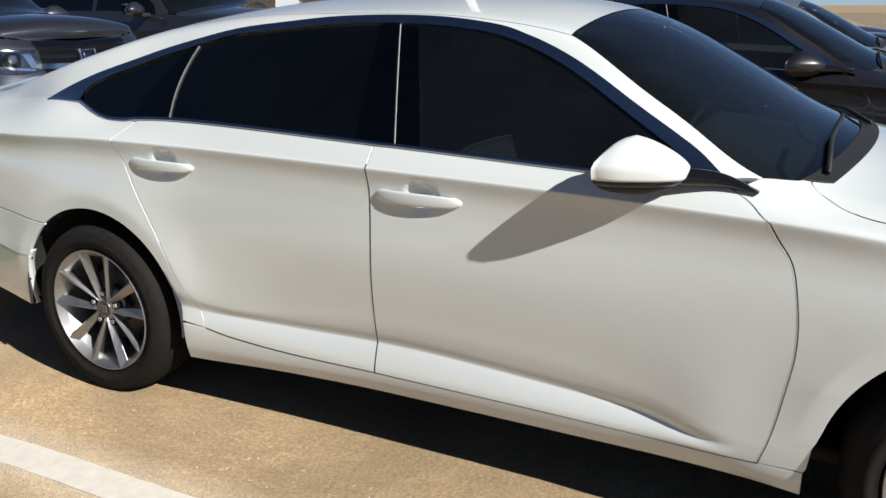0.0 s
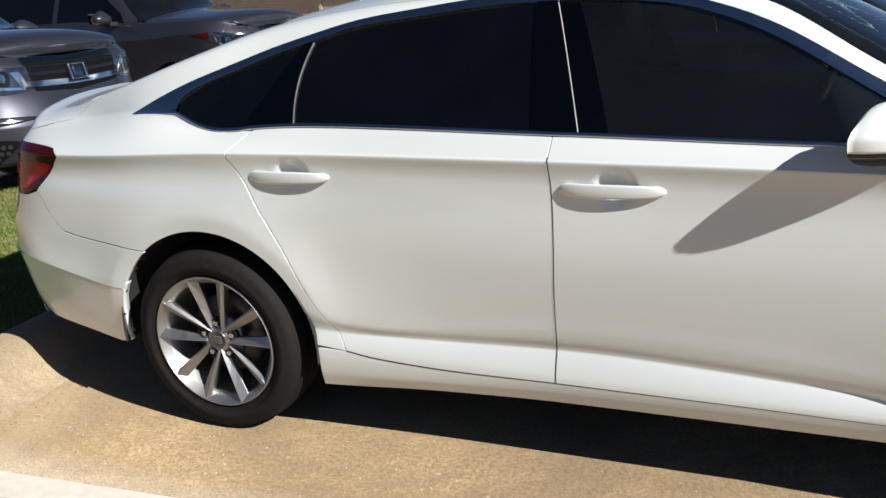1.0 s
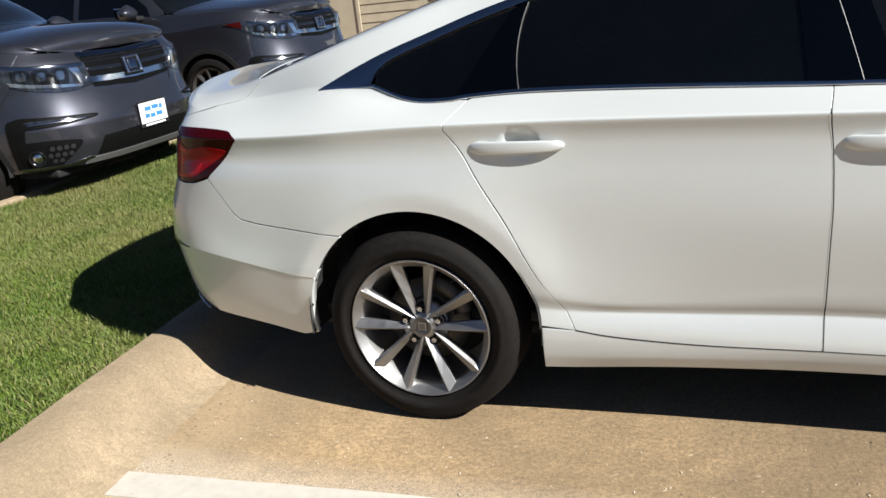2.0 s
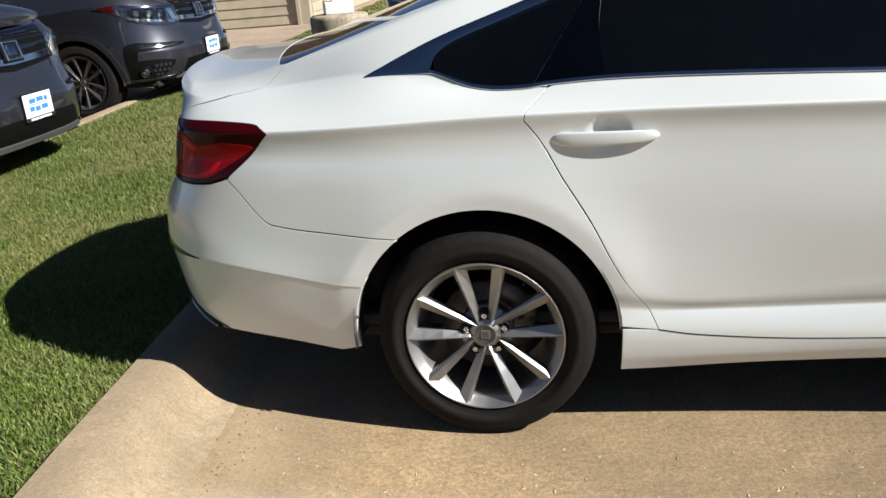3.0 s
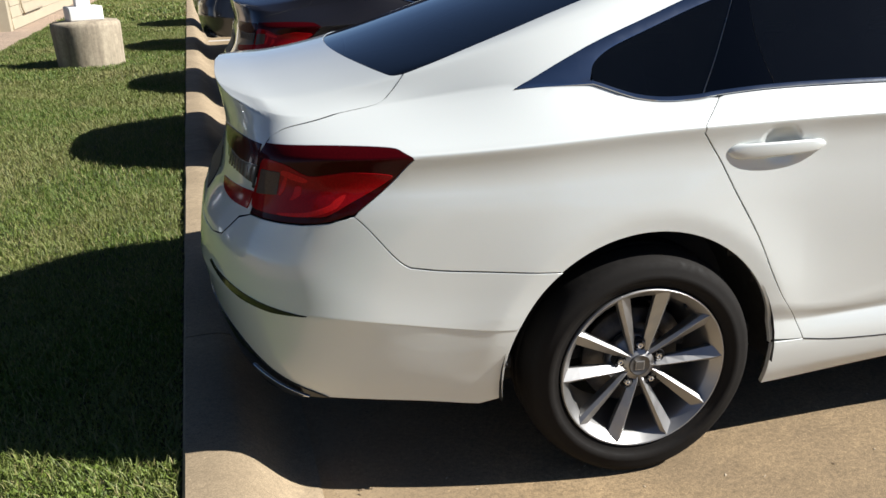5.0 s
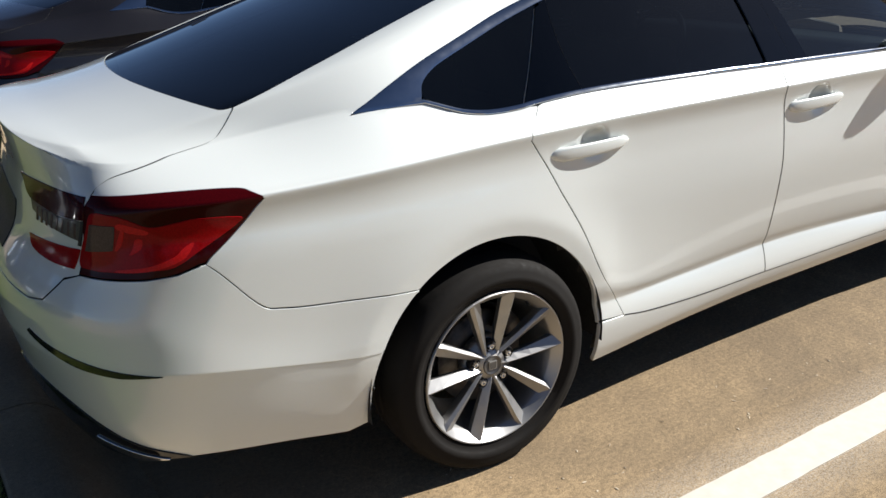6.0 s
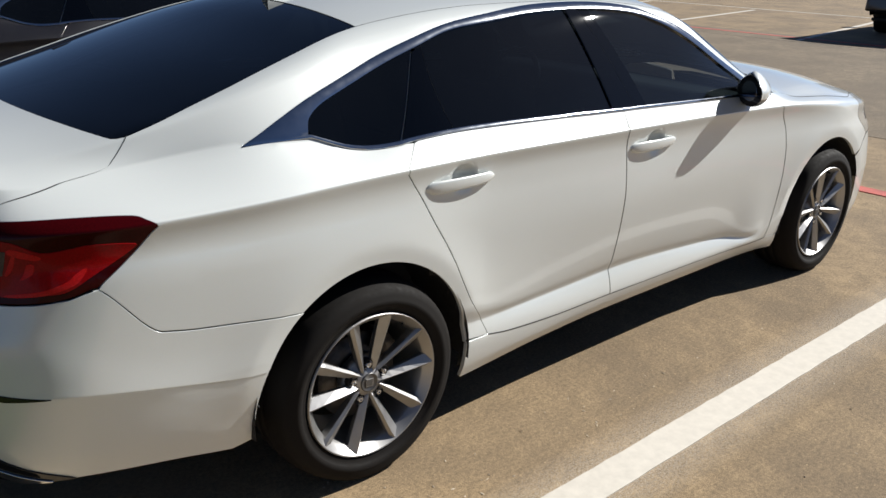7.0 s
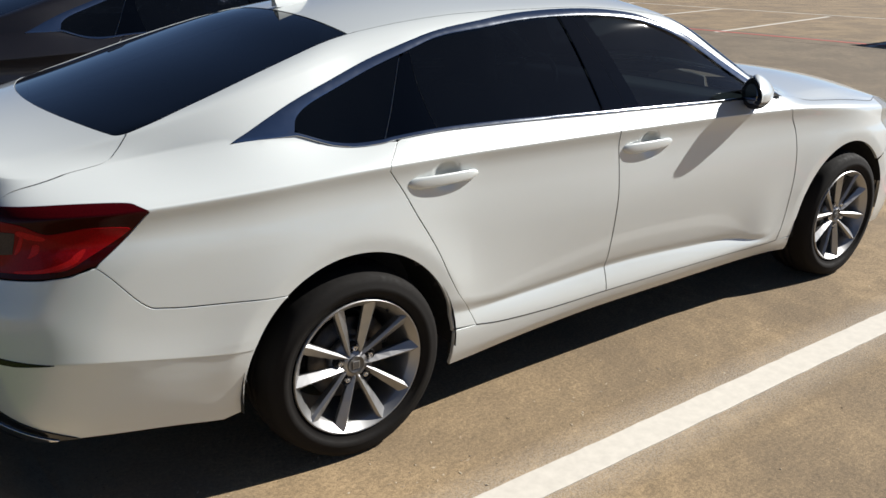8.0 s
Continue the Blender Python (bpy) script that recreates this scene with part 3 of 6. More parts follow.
# u, half width and height at the cant rail, height of the middle line, bow of the section
SEDAN_UPPER = [(-1.3, 0.56, 1.060, 1.095, -0.08), (-0.95, 0.58, 1.060, 1.094, -0.10), (-0.72, 0.63, 1.077, 1.109, -0.12), (-0.58, 0.672, 1.112, 1.130, -0.13), (-0.3, 0.700, 1.185, 1.212, -0.10), (-0.05, 0.670, 1.26, 1.294, -0.05),
               (0.2, 0.612, 1.325, 1.378, -0.02), (0.7, 0.60, 1.375, 1.442, 0.0), (1.2, 0.605, 1.382, 1.450, 0.0), (1.5, 0.62, 1.36, 1.434, 0.02), (1.7, 0.645, 1.325, 1.388, 0.04), (2.0, 0.69, 1.16, 1.215, 0.10), (2.25, 0.735, 1.01, 1.062, 0.13),
               (2.45, 0.74, 0.955, 1.000, 0.15), (2.8, 0.70, 0.942, 0.985, 0.14), (3.3, 0.62, 0.882, 0.928, 0.12), (3.8, 0.55, 0.79, 0.83, 0.1)]
SEDAN = Shell(SEDAN_PLAN, SEDAN_LEVELS, SEDAN_UPPER, [(0, 0.318, 0.385, 0.085, 0.012), (2.83, 0.318, 0.385, 0.085, 0.012)], -1.28, 3.95, [(0.365, 0.908, 0.050, 0.040, 0.022), (1.345, 0.891, 0.050, 0.040, 0.022)])


def arc(cx, cz, r, a0, a1, n=24):
    return [(cx + r * math.cos(math.radians(a0 + (a1 - a0) * i / n)), cz + r * math.sin(math.radians(a0 + (a1 - a0) * i / n))) for i in range(n + 1)]


def seat(name, parent, m, wide):
    """A car seat: cushion, backrest and headrests."""
    s = part(name, box(0.50, wide, 0.16, m @ pose(0, 0, 0), 0.05, 3), CLOTH, parent)
    part("backrest", box(0.14, wide, 0.62, m @ pose(-0.24, 0, 0.10, 0, -16, 0), 0.05, 3), CLOTH, s)
    for y in ([0] if wide < 0.8 else [-0.4, 0.4]):
        part("headrest", box(0.09, 0.26, 0.17, m @ pose(-0.43 if wide < 0.8 else -0.38, y, 0.70 if wide < 0.8 else 0.56, 0, -8, 0), 0.035, 3), CLOTH, s)
    return s


def lens_material(name, colour, rough=0.12):
    m, nt, p = material(name)
    w = node(nt, "ShaderNodeTexVoronoi", Scale=220.0)
    nt.links.new(coords(nt), w.inputs["Vector"])
    nt.links.new(ramp(nt, w.outputs["Distance"], [(0.1, colour), (0.7, tuple(c * 0.78 for c in colour))]), p.inputs["Base Color"])
    p.inputs["Roughness"].default_value = rough
    p.inputs["Coat Weight"].default_value = 0.13
    p.inputs["Coat Roughness"].default_value = 0.02
    p.inputs["Specular IOR Level"].default_value = 0.06
    return m


RED_LENS = lens_material("red_lens", (0.29, 0.003, 0.005))
RED_BRIGHT = lens_material("bright_red_lens", (0.58, 0.012, 0.012))
RED_DARK = lens_material("smoked_red_lens", (0.037, 0.0010, 0.0020))
CLEAR_LENS = lens_material("clear_lens", (0.34, 0.33, 0.30))
SMOKED_LENS = lens_material("smoked_clear_lens", (0.10, 0.070, 0.058))
REVERSE_LENS = lens_material("reversing_lens", (0.13, 0.12, 0.10))
BLUE_STEEL = simple("polished_window_trim", (0.50, 0.525, 0.56), 0.11, 1.0, 0, 0.03)


def loft(rows, closed_ring=True, caps=True):
    """A mesh through rings of equal count."""
    bm = bmesh.new()
    vs = [[bm.verts.new(p) for p in r] for r in rows]
    n = len(rows[0])
    for a, b in zip(vs, vs[1:]):
        for k in range(n if closed_ring else n - 1):
            bm.faces.new((a[k], a[(k + 1) % n], b[(k + 1) % n], b[k]))
    if caps:
        bm.faces.new(vs[0][::-1])
        bm.faces.new(vs[-1])
    bmesh.ops.recalc_face_normals(bm, faces=bm.faces[:])
    return bm


def handle_mesh(length):
    """A pull handle: a bowed, tapered bar that stands off the door on two feet. x along the door, -y outwards."""
    rows = []
    n = 18
    for i in range(n + 1):
        t = 0.5 - 0.5 * math.cos(math.pi * i / n)
        x = (t - 0.5) * length
        hgt = 0.0185 * (1 - 0.28 * t ** 3) * (1 - (2 * t - 1) ** 10) ** 0.5 + 0.0015
        out = 0.020 + 0.018 * (1 - (2 * t - 1) ** 2) ** 0.6
        thick = 0.011 if 0.12 < t < 0.88 else 0.011 + (0.12 - min(t, 1 - t)) / 0.12 * 0.028
        ring = []
        for k in range(12):
            a = 2 * math.pi * k / 12
            c, s = math.cos(a), math.sin(a)
            ring.append((x, -(out - thick / 2 + 0.5 * thick * math.copysign(abs(c) ** 0.7, c)), hgt * math.copysign(abs(s) ** 0.6, s)))
        rows.append(ring)
    return loft(rows)


def mirror_rows(hx, hy, hz, z0, z1, n=16, m=32):
    """Rings of a swept-back mirror head between two heights (parts of its half height)."""
    rows = []
    for i in range(n + 1):
        s = z0 + (z1 - z0) * i / n
        r = max(0.0, 1 - s ** 1.3) ** 0.76 if s > 0 else max(0.0, 1 - (-s) ** 3.0) ** 0.5
        ring = []
        for k in range(m):
            a = 2 * math.pi * k / m
            c, d = math.cos(a), math.sin(a)
            ring.append((hx * r * math.copysign(abs(c) ** 0.85, c), hy * r * math.copysign(abs(d) ** 0.8, d), s * hz))
        rows.append(ring)
    return rows


def build_mirror(car, body, side):
    """A door mirror as a part of a car: lower cover, painted cap, arm and glass; its rear is cut flat, facing the driver."""
    c = Vector((1.9574, 0.9170, 1.031))
    m = pose(*c, 0, 0, 64.6)
    back = Vector((-0.848, -0.530, 0.0))
    along = Vector((-0.530, 0.848, 0.0))

    def placed(rows, depth):
        out = []
        for r in rows:
            ring = []
            for p in r:
                q = m @ Vector(p)
                q = q - back * max(0.0, (q - c).dot(back) - depth)
                ring.append((q.x, side * q.y, q.z))
            out.append(ring)
        return out

    def oval(depth, wide, high):
        return [(q.x, side * q.y, q.z) for q in (c + back * depth + along * (0.022 + wide * math.cos(k * math.pi / 12)) + Vector((0, 0, high * math.sin(k * math.pi / 12) - 0.006)) for k in range(24))]
    head = part("door_mirror", loft(placed(mirror_rows(0.068, 0.129, 0.0715, -0.985, -0.42), 0.024)), BLACK_TRIM, car, "door mirror with white cap and black base")
    part("mirror_cap", loft(placed(mirror_rows(0.072, 0.134, 0.0735, -0.405, 0.995), 0.022)), body, head)
    part("mirror_bezel", loft(placed(mirror_rows(0.0705, 0.1325, 0.072, -0.60, 0.985), 0.025)), BLACK_GLOSS, head)
    part("mirror_glass", loft([oval(0.022, 0.060, 0.042), oval(0.0265, 0.059, 0.041)]), MIRROR, head, smooth=False)
    line = rounded([(1.985, side * 0.893, 0.998), (2.05, side * 0.884, 1.003), (2.11, side * 0.866, 1.003), (2.17, side * 0.850, 0.996), (2.245, side * 0.846, 0.976)], False, True, 5)
    rings = []
    for i, p in enumerate(line):
        t = i / (len(line) - 1)
        ry, rz = 0.030 - 0.012 * t, (0.024 - 0.004 * t) * max(0.12, 1 - t ** 5)
        rings.append([(p[0], p[1] + ry * math.cos(k * math.pi / 8), p[2] + rz * math.sin(k * math.pi / 8)) for k in range(16)])
    part("mirror_arm", loft(rings), BLACK_GLOSS, head)
    return head


def inner_shell(S, car, regions, depth, name, mat):
    """A dark inner skin behind the panels, so that the joints between them are dark."""
    verts, faces = [], []
    for u0, u1, v0, v1, holes in regions:
        us, vs = np.arange(u0, u1, 0.04), np.arange(v0, v1 + 1e-6, 0.05)
        q = np.array([(u, v) for u in us for v in vs])
        p, n = S.at(q)
        p = p - n * depth
        base = len(verts)
        verts += list(p)
        m = len(vs)
        for i in range(len(us) - 1):
            for j in range(m - 1):
                f = (i * m + j, i * m + j + 1, (i + 1) * m + j + 1, (i + 1) * m + j)
                c = p[list(f)].mean(0)
                if all(math.hypot(c[0] - hx, c[2] - hz) > hr for hx, hz, hr in holes):
                    faces.append(tuple(base + k for k in f))
    return raw_part(name, verts, faces, mat, car)


def wheel_well(car, x, side, r=0.395, y0=0.912, y1=0.58, z=0.318, low=-0.1):
    prof = [(r, 0), (r + 0.004, 0.05), (r, y0 - y1), (0.05, y0 - y1)]
    bm = bmesh.new()
    rings = []
    for i in range(29):
        t = low + (math.pi + 0.1 - low) * i / 28
        rings.append([bm.verts.new((x + rr * math.cos(t), side * (y0 - h), z + rr * math.sin(t))) for rr, h in prof])
    for p, q in zip(rings, rings[1:]):
        for k in range(len(prof) - 1):
            bm.faces.new((p[k], p[k + 1], q[k + 1], q[k]))
    return part("wheel_liner", bm, UNDER, car)


def build_sedan(name, body, label, group=""):
    """A four-door saloon. Its base point is the ground under the rear axle, x points to its front."""
    S = SEDAN
    car = tagged(new(name), label, "car", group)
    f = S.find
    low = lambda pts: f(pts, 0.0, 1.02)
    up = lambda pts: f(pts, 0.93, 1.45)
    mir = lambda uv: [(u, 4 - v) for u, v in uv[::-1]]

    # outlines that neighbouring panels share, as seen from the side
    belt = [(-0.115, 1.070), (-0.03, 1.038), (0.05, 1.022), (0.15, 1.022), (0.205, 1.028), (0.37, 1.036), (0.8, 1.028), (1.168, 1.014), (1.27, 1.011), (1.8, 0.990), (2.05, 0.983), (2.16, 0.985)]
    roofline = [(2.165, 0.998), (2.10, 1.044), (2.02, 1.093), (1.865, 1.184), (1.70, 1.276), (1.57, 1.325), (1.436, 1.357), (1.12, 1.378), (0.9, 1.373), (0.69, 1.354), (0.5, 1.331), (0.34, 1.295), (0.14, 1.240), (-0.06, 1.176), (-0.19, 1.125), (-0.312, 1.069)]
    belt_in = [(-0.108, 1.077), (-0.025, 1.047), (0.05, 1.032), (0.15, 1.032), (0.205, 1.038), (0.37, 1.046), (0.8, 1.038), (1.168, 1.024), (1.27, 1.021), (1.8, 1.000), (2.00, 0.994), (2.075, 0.995)]
    roof_in = [(2.085, 1.000), (2.045, 1.040), (1.98, 1.082), (1.845, 1.164), (1.685, 1.254), (1.56, 1.303), (1.43, 1.334), (1.12, 1.355), (0.9, 1.350), (0.69, 1.331), (0.5, 1.312), (0.35, 1.274), (0.15, 1.217), (-0.025, 1.160), (-0.098, 1.122), (-0.120, 1.080)]
    belt_uv, roof_uv = rounded(up(belt), False, True, 6), rounded(up(roofline), False, True, 6)
    belt_i, roof_i = rounded(up(belt_in), False, True, 6), rounded(up(roof_in), False, True, 6)
    xs = lambda uv: S.at(np.array(uv))[0][:, 0]
    cut = lambda uv, x0, x1: [q for q, x in zip(uv, xs(uv)) if x0 <= x <= x1]
    d_rear = rounded(low([(0.205, 1.024), (0.150, 0.975), (0.143, 0.957), (0.149, 0.938), (0.240, 0.785), (0.342, 0.60), (0.429, 0.445), (0.495, 0.331)]), False, (1, 2, 3, 4, 5, 6), 6)
    d_mid = rounded(low([(1.172, 1.012), (1.166, 0.95), (1.178, 0.75), (1.174, 0.50), (1.17, 0.295)]), False, (1, 2, 3), 6)
    d_front = rounded(low([(2.19, 0.975), (2.235, 0.95), (2.287, 0.905), (2.35, 0.79), (2.372, 0.62), (2.352, 0.45), (2.315, 0.285)]), False, (1, 2, 3, 4, 5), 6)
    sill_r = rounded(low([(0.495, 0.331), (0.62, 0.312), (0.88, 0.297), (1.17, 0.295)]), False, (1, 2), 6)
    sill_f = rounded(low([(1.17, 0.295), (1.70, 0.288), (2.0, 0.282), (2.19, 0.282), (2.315, 0.285)]), False, (1, 2, 3), 6)
    wheel_arch = arc(0, 0.318, 0.387, 2, 127, 40)
    arch_uv = low(wheel_arch)
    bump_seam = rounded(low([wheel_arch[-1], (-0.42, 0.646), (-0.575, 0.665), (-0.64, 0.692), (-0.738, 0.808)]), False, (1, 2, 3), 6)
    lamp_low = rounded(low([(-0.738, 0.812), (-0.685, 0.852), (-0.625, 0.905), (-0.590, 0.938)]), False, (1, 2), 5)
    lamp_top = rounded(f([(-0.590, 0.875, 0.942), (-0.612, 0.862, 0.958), (-0.65, 0.84, 0.970), (-0.79, 0.79, 0.972), (-0.923, 0.694, 0.970)], 0.6, 1.0), False, (1, 2, 3), 6)
    lid_seam = rounded(f([(-0.923, 0.694, 0.970), (-0.905, 0.700, 0.994), (-0.86, 0.706, 1.006), (-0.74, 0.705, 1.030), (-0.648, 0.703, 1.046), (-0.610, 0.688, 1.066), (-0.570, 0.668, 1.108)], 0.7, 1.5), False, (1, 2, 3, 4, 5), 7)
    rear_glass_side = rounded([lid_seam[-1], (-0.50, 1.362), (-0.37, 1.394), (-0.2, 1.408), (0.0, 1.412), (0.205, 1.405)], False, (1, 2, 3, 4), 6)
    shield_side = rounded(f([(1.691, 0.628, 1.328), (1.80, 0.67, 1.268), (1.905, 0.703, 1.204), (2.074, 0.745, 1.105), (2.246, 0.793, 1.003)], 1.0, 1.6), False, (1, 2, 3), 6)
    v_top = float(shield_side[0][1])
    rail = [(u, pv) for u, pv in zip(np.linspace(0.25, 1.62, 30), np.linspace(1.405, v_top, 30))]
    cowl = rounded([shield_side[-1], (2.27, 1.26), (2.30, 1.36), (2.31, 1.55), (2.31, 2.0)], False, (1, 2, 3), 8)
    hood_seam = rounded(f([(2.355, 0.735, 0.992), (2.40, 0.790, 0.958), (2.47, 0.825, 0.922), (2.65, 0.832, 0.893), (2.95, 0.818, 0.862), (3.15, 0.79, 0.838), (3.34, 0.70, 0.815)], 0.85, 1.5), False, (1, 2, 3, 4, 5), 6)
    front_arch = low([*arc(2.83, 0.318, 0.387, 42, 166, 36), (2.437, 0.36), (2.430, 0.30)])

    quarter = [*d_rear, *low([(0.392, 0.343)]), *arch_uv, *bump_seam[1:], *lamp_low[1:], *lamp_top[1:], *lid_seam[1:], *rear_glass_side[1:], *rail, *shield_side, *up([(2.165, 0.998)]), *roof_uv[1:], *cut(belt_uv, -0.2, 0.19)]
    for mirror in (False, True):
        kw = dict(mirror=mirror)
        side = 1 if mirror else -1
        panel("body_side", S, quarter, body, car, fine=[(-0.50, 0.42, 0.37, 0.66)], **kw)
        rear_door = panel("rear_door", S, [*d_rear[::-1], *cut(belt_uv, 0.22, 1.15), *d_mid, *sill_r[::-1]], body, car, fine=[(0.28, 0.45, 0.66, 0.79), (0.16, 0.52, 0.30, 0.60)], **kw)
        front_door = panel("front_door", S, [*d_mid[::-1], *cut(belt_uv, 1.19, 2.18), *d_front, *sill_f[::-1]], body, car, fine=[(1.26, 1.43, 0.66, 0.79)], **kw)
        rocker = [*low([(0.392, 0.336)]), *sill_r, *sill_f[1:], *low([(2.424, 0.286), (2.424, 0.212)]), *low([(2.3, 0.217), (1.8, 0.218), (1.2, 0.219), (0.8, 0.211), (0.388, 0.193)])]
        panel("side_sill", S, rocker, body, car, gap=0.004, **kw)
        fender = [*d_front[::-1], *shield_side[-1:], *cut(cowl, 2.20, 2.356), *hood_seam, *low([(3.20, 0.755), (3.30, 0.66), (3.18, 0.60)]), *front_arch, *low([(2.424, 0.288)])]
        panel("front_fender", S, fender, body, car, fine=[(2.37, 3.28, 0.34, 0.64)], **kw)
        # dark strips laid over the seams, standing for the shade in the gaps
        for path, du, dv in ((sill_r, 0.0, 0.003), (sill_f, 0.0, 0.003), (d_mid[4:], 0.0013, 0.0), (d_front, 0.0014, 0.0), (hood_seam[4:], 0.0, 0.004)):
            panel("door_gap_shade", S, [*[(u - du, v - dv) for u, v in path], *[(u + du, v + dv) for u, v in path[::-1]]], UNDER, car, gap=0.0, flange=0.0, lift=0.0008, mirror=mirror)
        # window surround, panes and pillar covers
        outer, inner = [*roof_uv, *belt_uv], [*roof_i, *belt_i]
        ring_part("window_trim", S, outer, inner, BLUE_STEEL, car, "polished metal window surround", lift=0.005, mirror=mirror)
        top_at = lambda x: float(np.interp(x, xs(roof_i)[::-1], [q[1] for q in roof_i][::-1]))
        low_at = lambda x: float(np.interp(x, xs(belt_i), [q[1] for q in belt_i]))
        def between(x0t, x0b, x1t, x1b):
            t = [q for q, x in zip(roof_i, xs(roof_i)) if x0t < x < x1t][::-1]
            b = [q for q, x in zip(belt_i, xs(belt_i)) if x0b < x < x1b]
            left = [(x0b, low_at(x0b)), (x0t, top_at(x0t))] if x0b > -0.09 else [belt_i[0]]
            right = [(x1t, top_at(x1t)), (x1b, low_at(x1b))] if x1b < 2.05 else [belt_i[-1]]
            return [*left, *t, *right, *b[::-1]]
        def edge_line(door, pts, ahead):
            q = np.array(pts) + np.array([[ahead * 0.0006, 0.0]])
            if mirror:
                q[:, 1] = 4 - q[:, 1]
            p, n = S.at(q)
            verts = [tuple(a + b * h) for a, b in zip(p, n) for h in (-0.0045, 0.0032 if ahead > 0 else 0.0020)]
            raw_part("door_edge", verts, [(2 * i, 2 * i + 1, 2 * i + 3, 2 * i + 2) for i in range(len(q) - 1)], TRIM_GREY, door)
        pane = dict(gap=0.0, flange=0.005, lift=-0.004, mirror=mirror)
        panel("quarter_window", S, between(-0.110, -0.107, 0.335, 0.180), TINT, car, "dark tinted fixed quarter window", **pane)
        panel("rear_door_window", S, between(0.350, 0.345, 1.075, 1.115), TINT, rear_door, "dark tinted window", **pane)
        panel("front_door_window", S, between(1.20, 1.32, 2.08, 2.07), TINT_FRONT, front_door, "dark tinted window", **pane)
        panel("pillar_cover", S, [*rounded(up([(0.169, 1.031), (0.222, 1.11), (0.275, 1.19), (0.322, 1.258)]), False, True, 5), *rounded(up([(0.363, 1.274), (0.351, 1.228), (0.344, 1.168), (0.347, 1.105), (0.359, 1.044)]), False, True, 5)], BLACK_GLASS, rear_door, gap=0.0, flange=0.002, lift=0.003, mirror=mirror)
        edge_line(rear_door, rounded(up([(0.360, 1.044), (0.348, 1.105), (0.345, 1.168), (0.352, 1.228), (0.364, 1.274)]), False, True, 5), 1)
        bead = rounded(up([(0.168, 1.031), (0.222, 1.11), (0.275, 1.19), (0.322, 1.258)]), False, True, 5)
        edge_line(rear_door, bead, -1)
        panel("door_edge", S, [*[(u - 0.0042, v) for u, v in bead], *[(u - 0.0014, v) for u, v in bead[::-1]]], EDGE_GLINT, rear_door, gap=0.0, flange=0.0, lift=-0.0030, mirror=mirror)
        panel("pillar_cover", S, between(1.075, 1.115, 1.1355, 1.238), BLACK_GLASS, rear_door, gap=0.0, flange=0.004, lift=0.003, mirror=mirror)
        panel("pillar_cover", S, between(1.140, 1.242, 1.20, 1.32), BLACK_GLASS, front_door, gap=0.0, flange=0.004, lift=-0.0035, mirror=mirror)
        bead = [(u, low_at(1.2385) + (top_at(1.136) - low_at(1.2385)) * t) for u, t in zip(np.linspace(1.2385, 1.136, 9), np.linspace(0, 1, 9))]
        edge_line(front_door, bead, 1)
        panel("door_edge", S, [*[(u + 0.0006, v) for u, v in bead], *[(u + 0.0034, v) for u, v in bead[::-1]]], EDGE_GLINT, front_door, gap=0.0, flange=0.0, lift=-0.0018, mirror=mirror)
        # handles
        for door, x, z in ((rear_door, 0.352, 0.892), (front_door, 1.335, 0.876)):
            q = f([(x, z)], 0.5, 0.85)[0]
            p, n = S.at([(q[0], 4 - q[1]) if mirror else q])
            h = handle_mesh(0.282)
            bmesh.ops.transform(h, matrix=pose(p[0][0], p[0][1] + side * 0.002, z) @ (pose(0, 0, 0, 0, 0, 0) if side < 0 else Matrix.Scale(-1, 4, (0, 1, 0))), verts=h.verts[:])
            bmesh.ops.recalc_face_normals(h, faces=h.faces[:])
            part("door_handle", h, body, door)
        build_mirror(car, body, side)
        # tail lamp, outer half on the body and inner half on the boot
        lamp_bot = rounded(f([(-0.738, 0.853, 0.815), (-0.80, 0.84, 0.796), (-0.863, 0.81, 0.79), (-0.93, 0.755, 0.79), (-0.978, 0.685, 0.79)], 0.5, 0.8), False, (1, 2, 3), 5)
        seam = rounded(f([(-0.978, 0.685, 0.79), (-0.96, 0.695, 0.85), (-0.95, 0.685, 0.915), (-0.923, 0.694, 0.970)], 0.5, 1.0), False, (1, 2), 5)
        outline = [*lamp_low[::-1], *lamp_bot[1:], *seam[1:], *lamp_top[::-1][1:]]
        lamp = panel("tail_lamp", S, outline, RED_DARK, car, "dark red tail lamp lens with a bright red light bar", gap=0.002, flange=0.02, lift=0.001, mirror=mirror)
        bars = [(RED_LENS, [(-0.655, 0.748), (-0.745, 0.756), (-0.795, 0.752), (-0.860, 0.748), (-0.93, 0.770), (-1.02, 0.776), (-1.05, 0.74), (-1.085, 0.66), (-1.04, 0.648), (-0.885, 0.650), (-0.815, 0.653), (-0.752, 0.683), (-0.66, 0.735)]),
                (RED_BRIGHT, [(-0.76, 0.708), (-0.79, 0.690), (-0.81, 0.674), (-0.87, 0.658), (-0.95, 0.653), (-0.95, 0.648), (-0.86, 0.650), (-0.80, 0.664), (-0.775, 0.682)]),
                (RED_BRIGHT, [(-0.93, 0.757), (-0.865, 0.742), (-0.875, 0.735), (-0.94, 0.748)]),
                (RED_BRIGHT, [(-0.895, 0.724), (-0.880, 0.722), (-0.886, 0.702), (-0.915, 0.688), (-0.905, 0.702)]),
                (RED_BRIGHT, [(-0.932, 0.742), (-0.924, 0.742), (-0.936, 0.712), (-0.953, 0.700)]),
                (SMOKED_LENS, [(-1.032, 0.752), (-0.948, 0.752), (-0.962, 0.700), (-1.056, 0.692)])]
        for k, (mat, pts) in enumerate(bars):
            panel("lamp_element", S, rounded(pts, True, True if k != 5 else (), 4), mat, lamp, gap=0.0, flange=0.004, lift=0.0030 + 0.0004 * k, mirror=mirror, ustep=0.02)
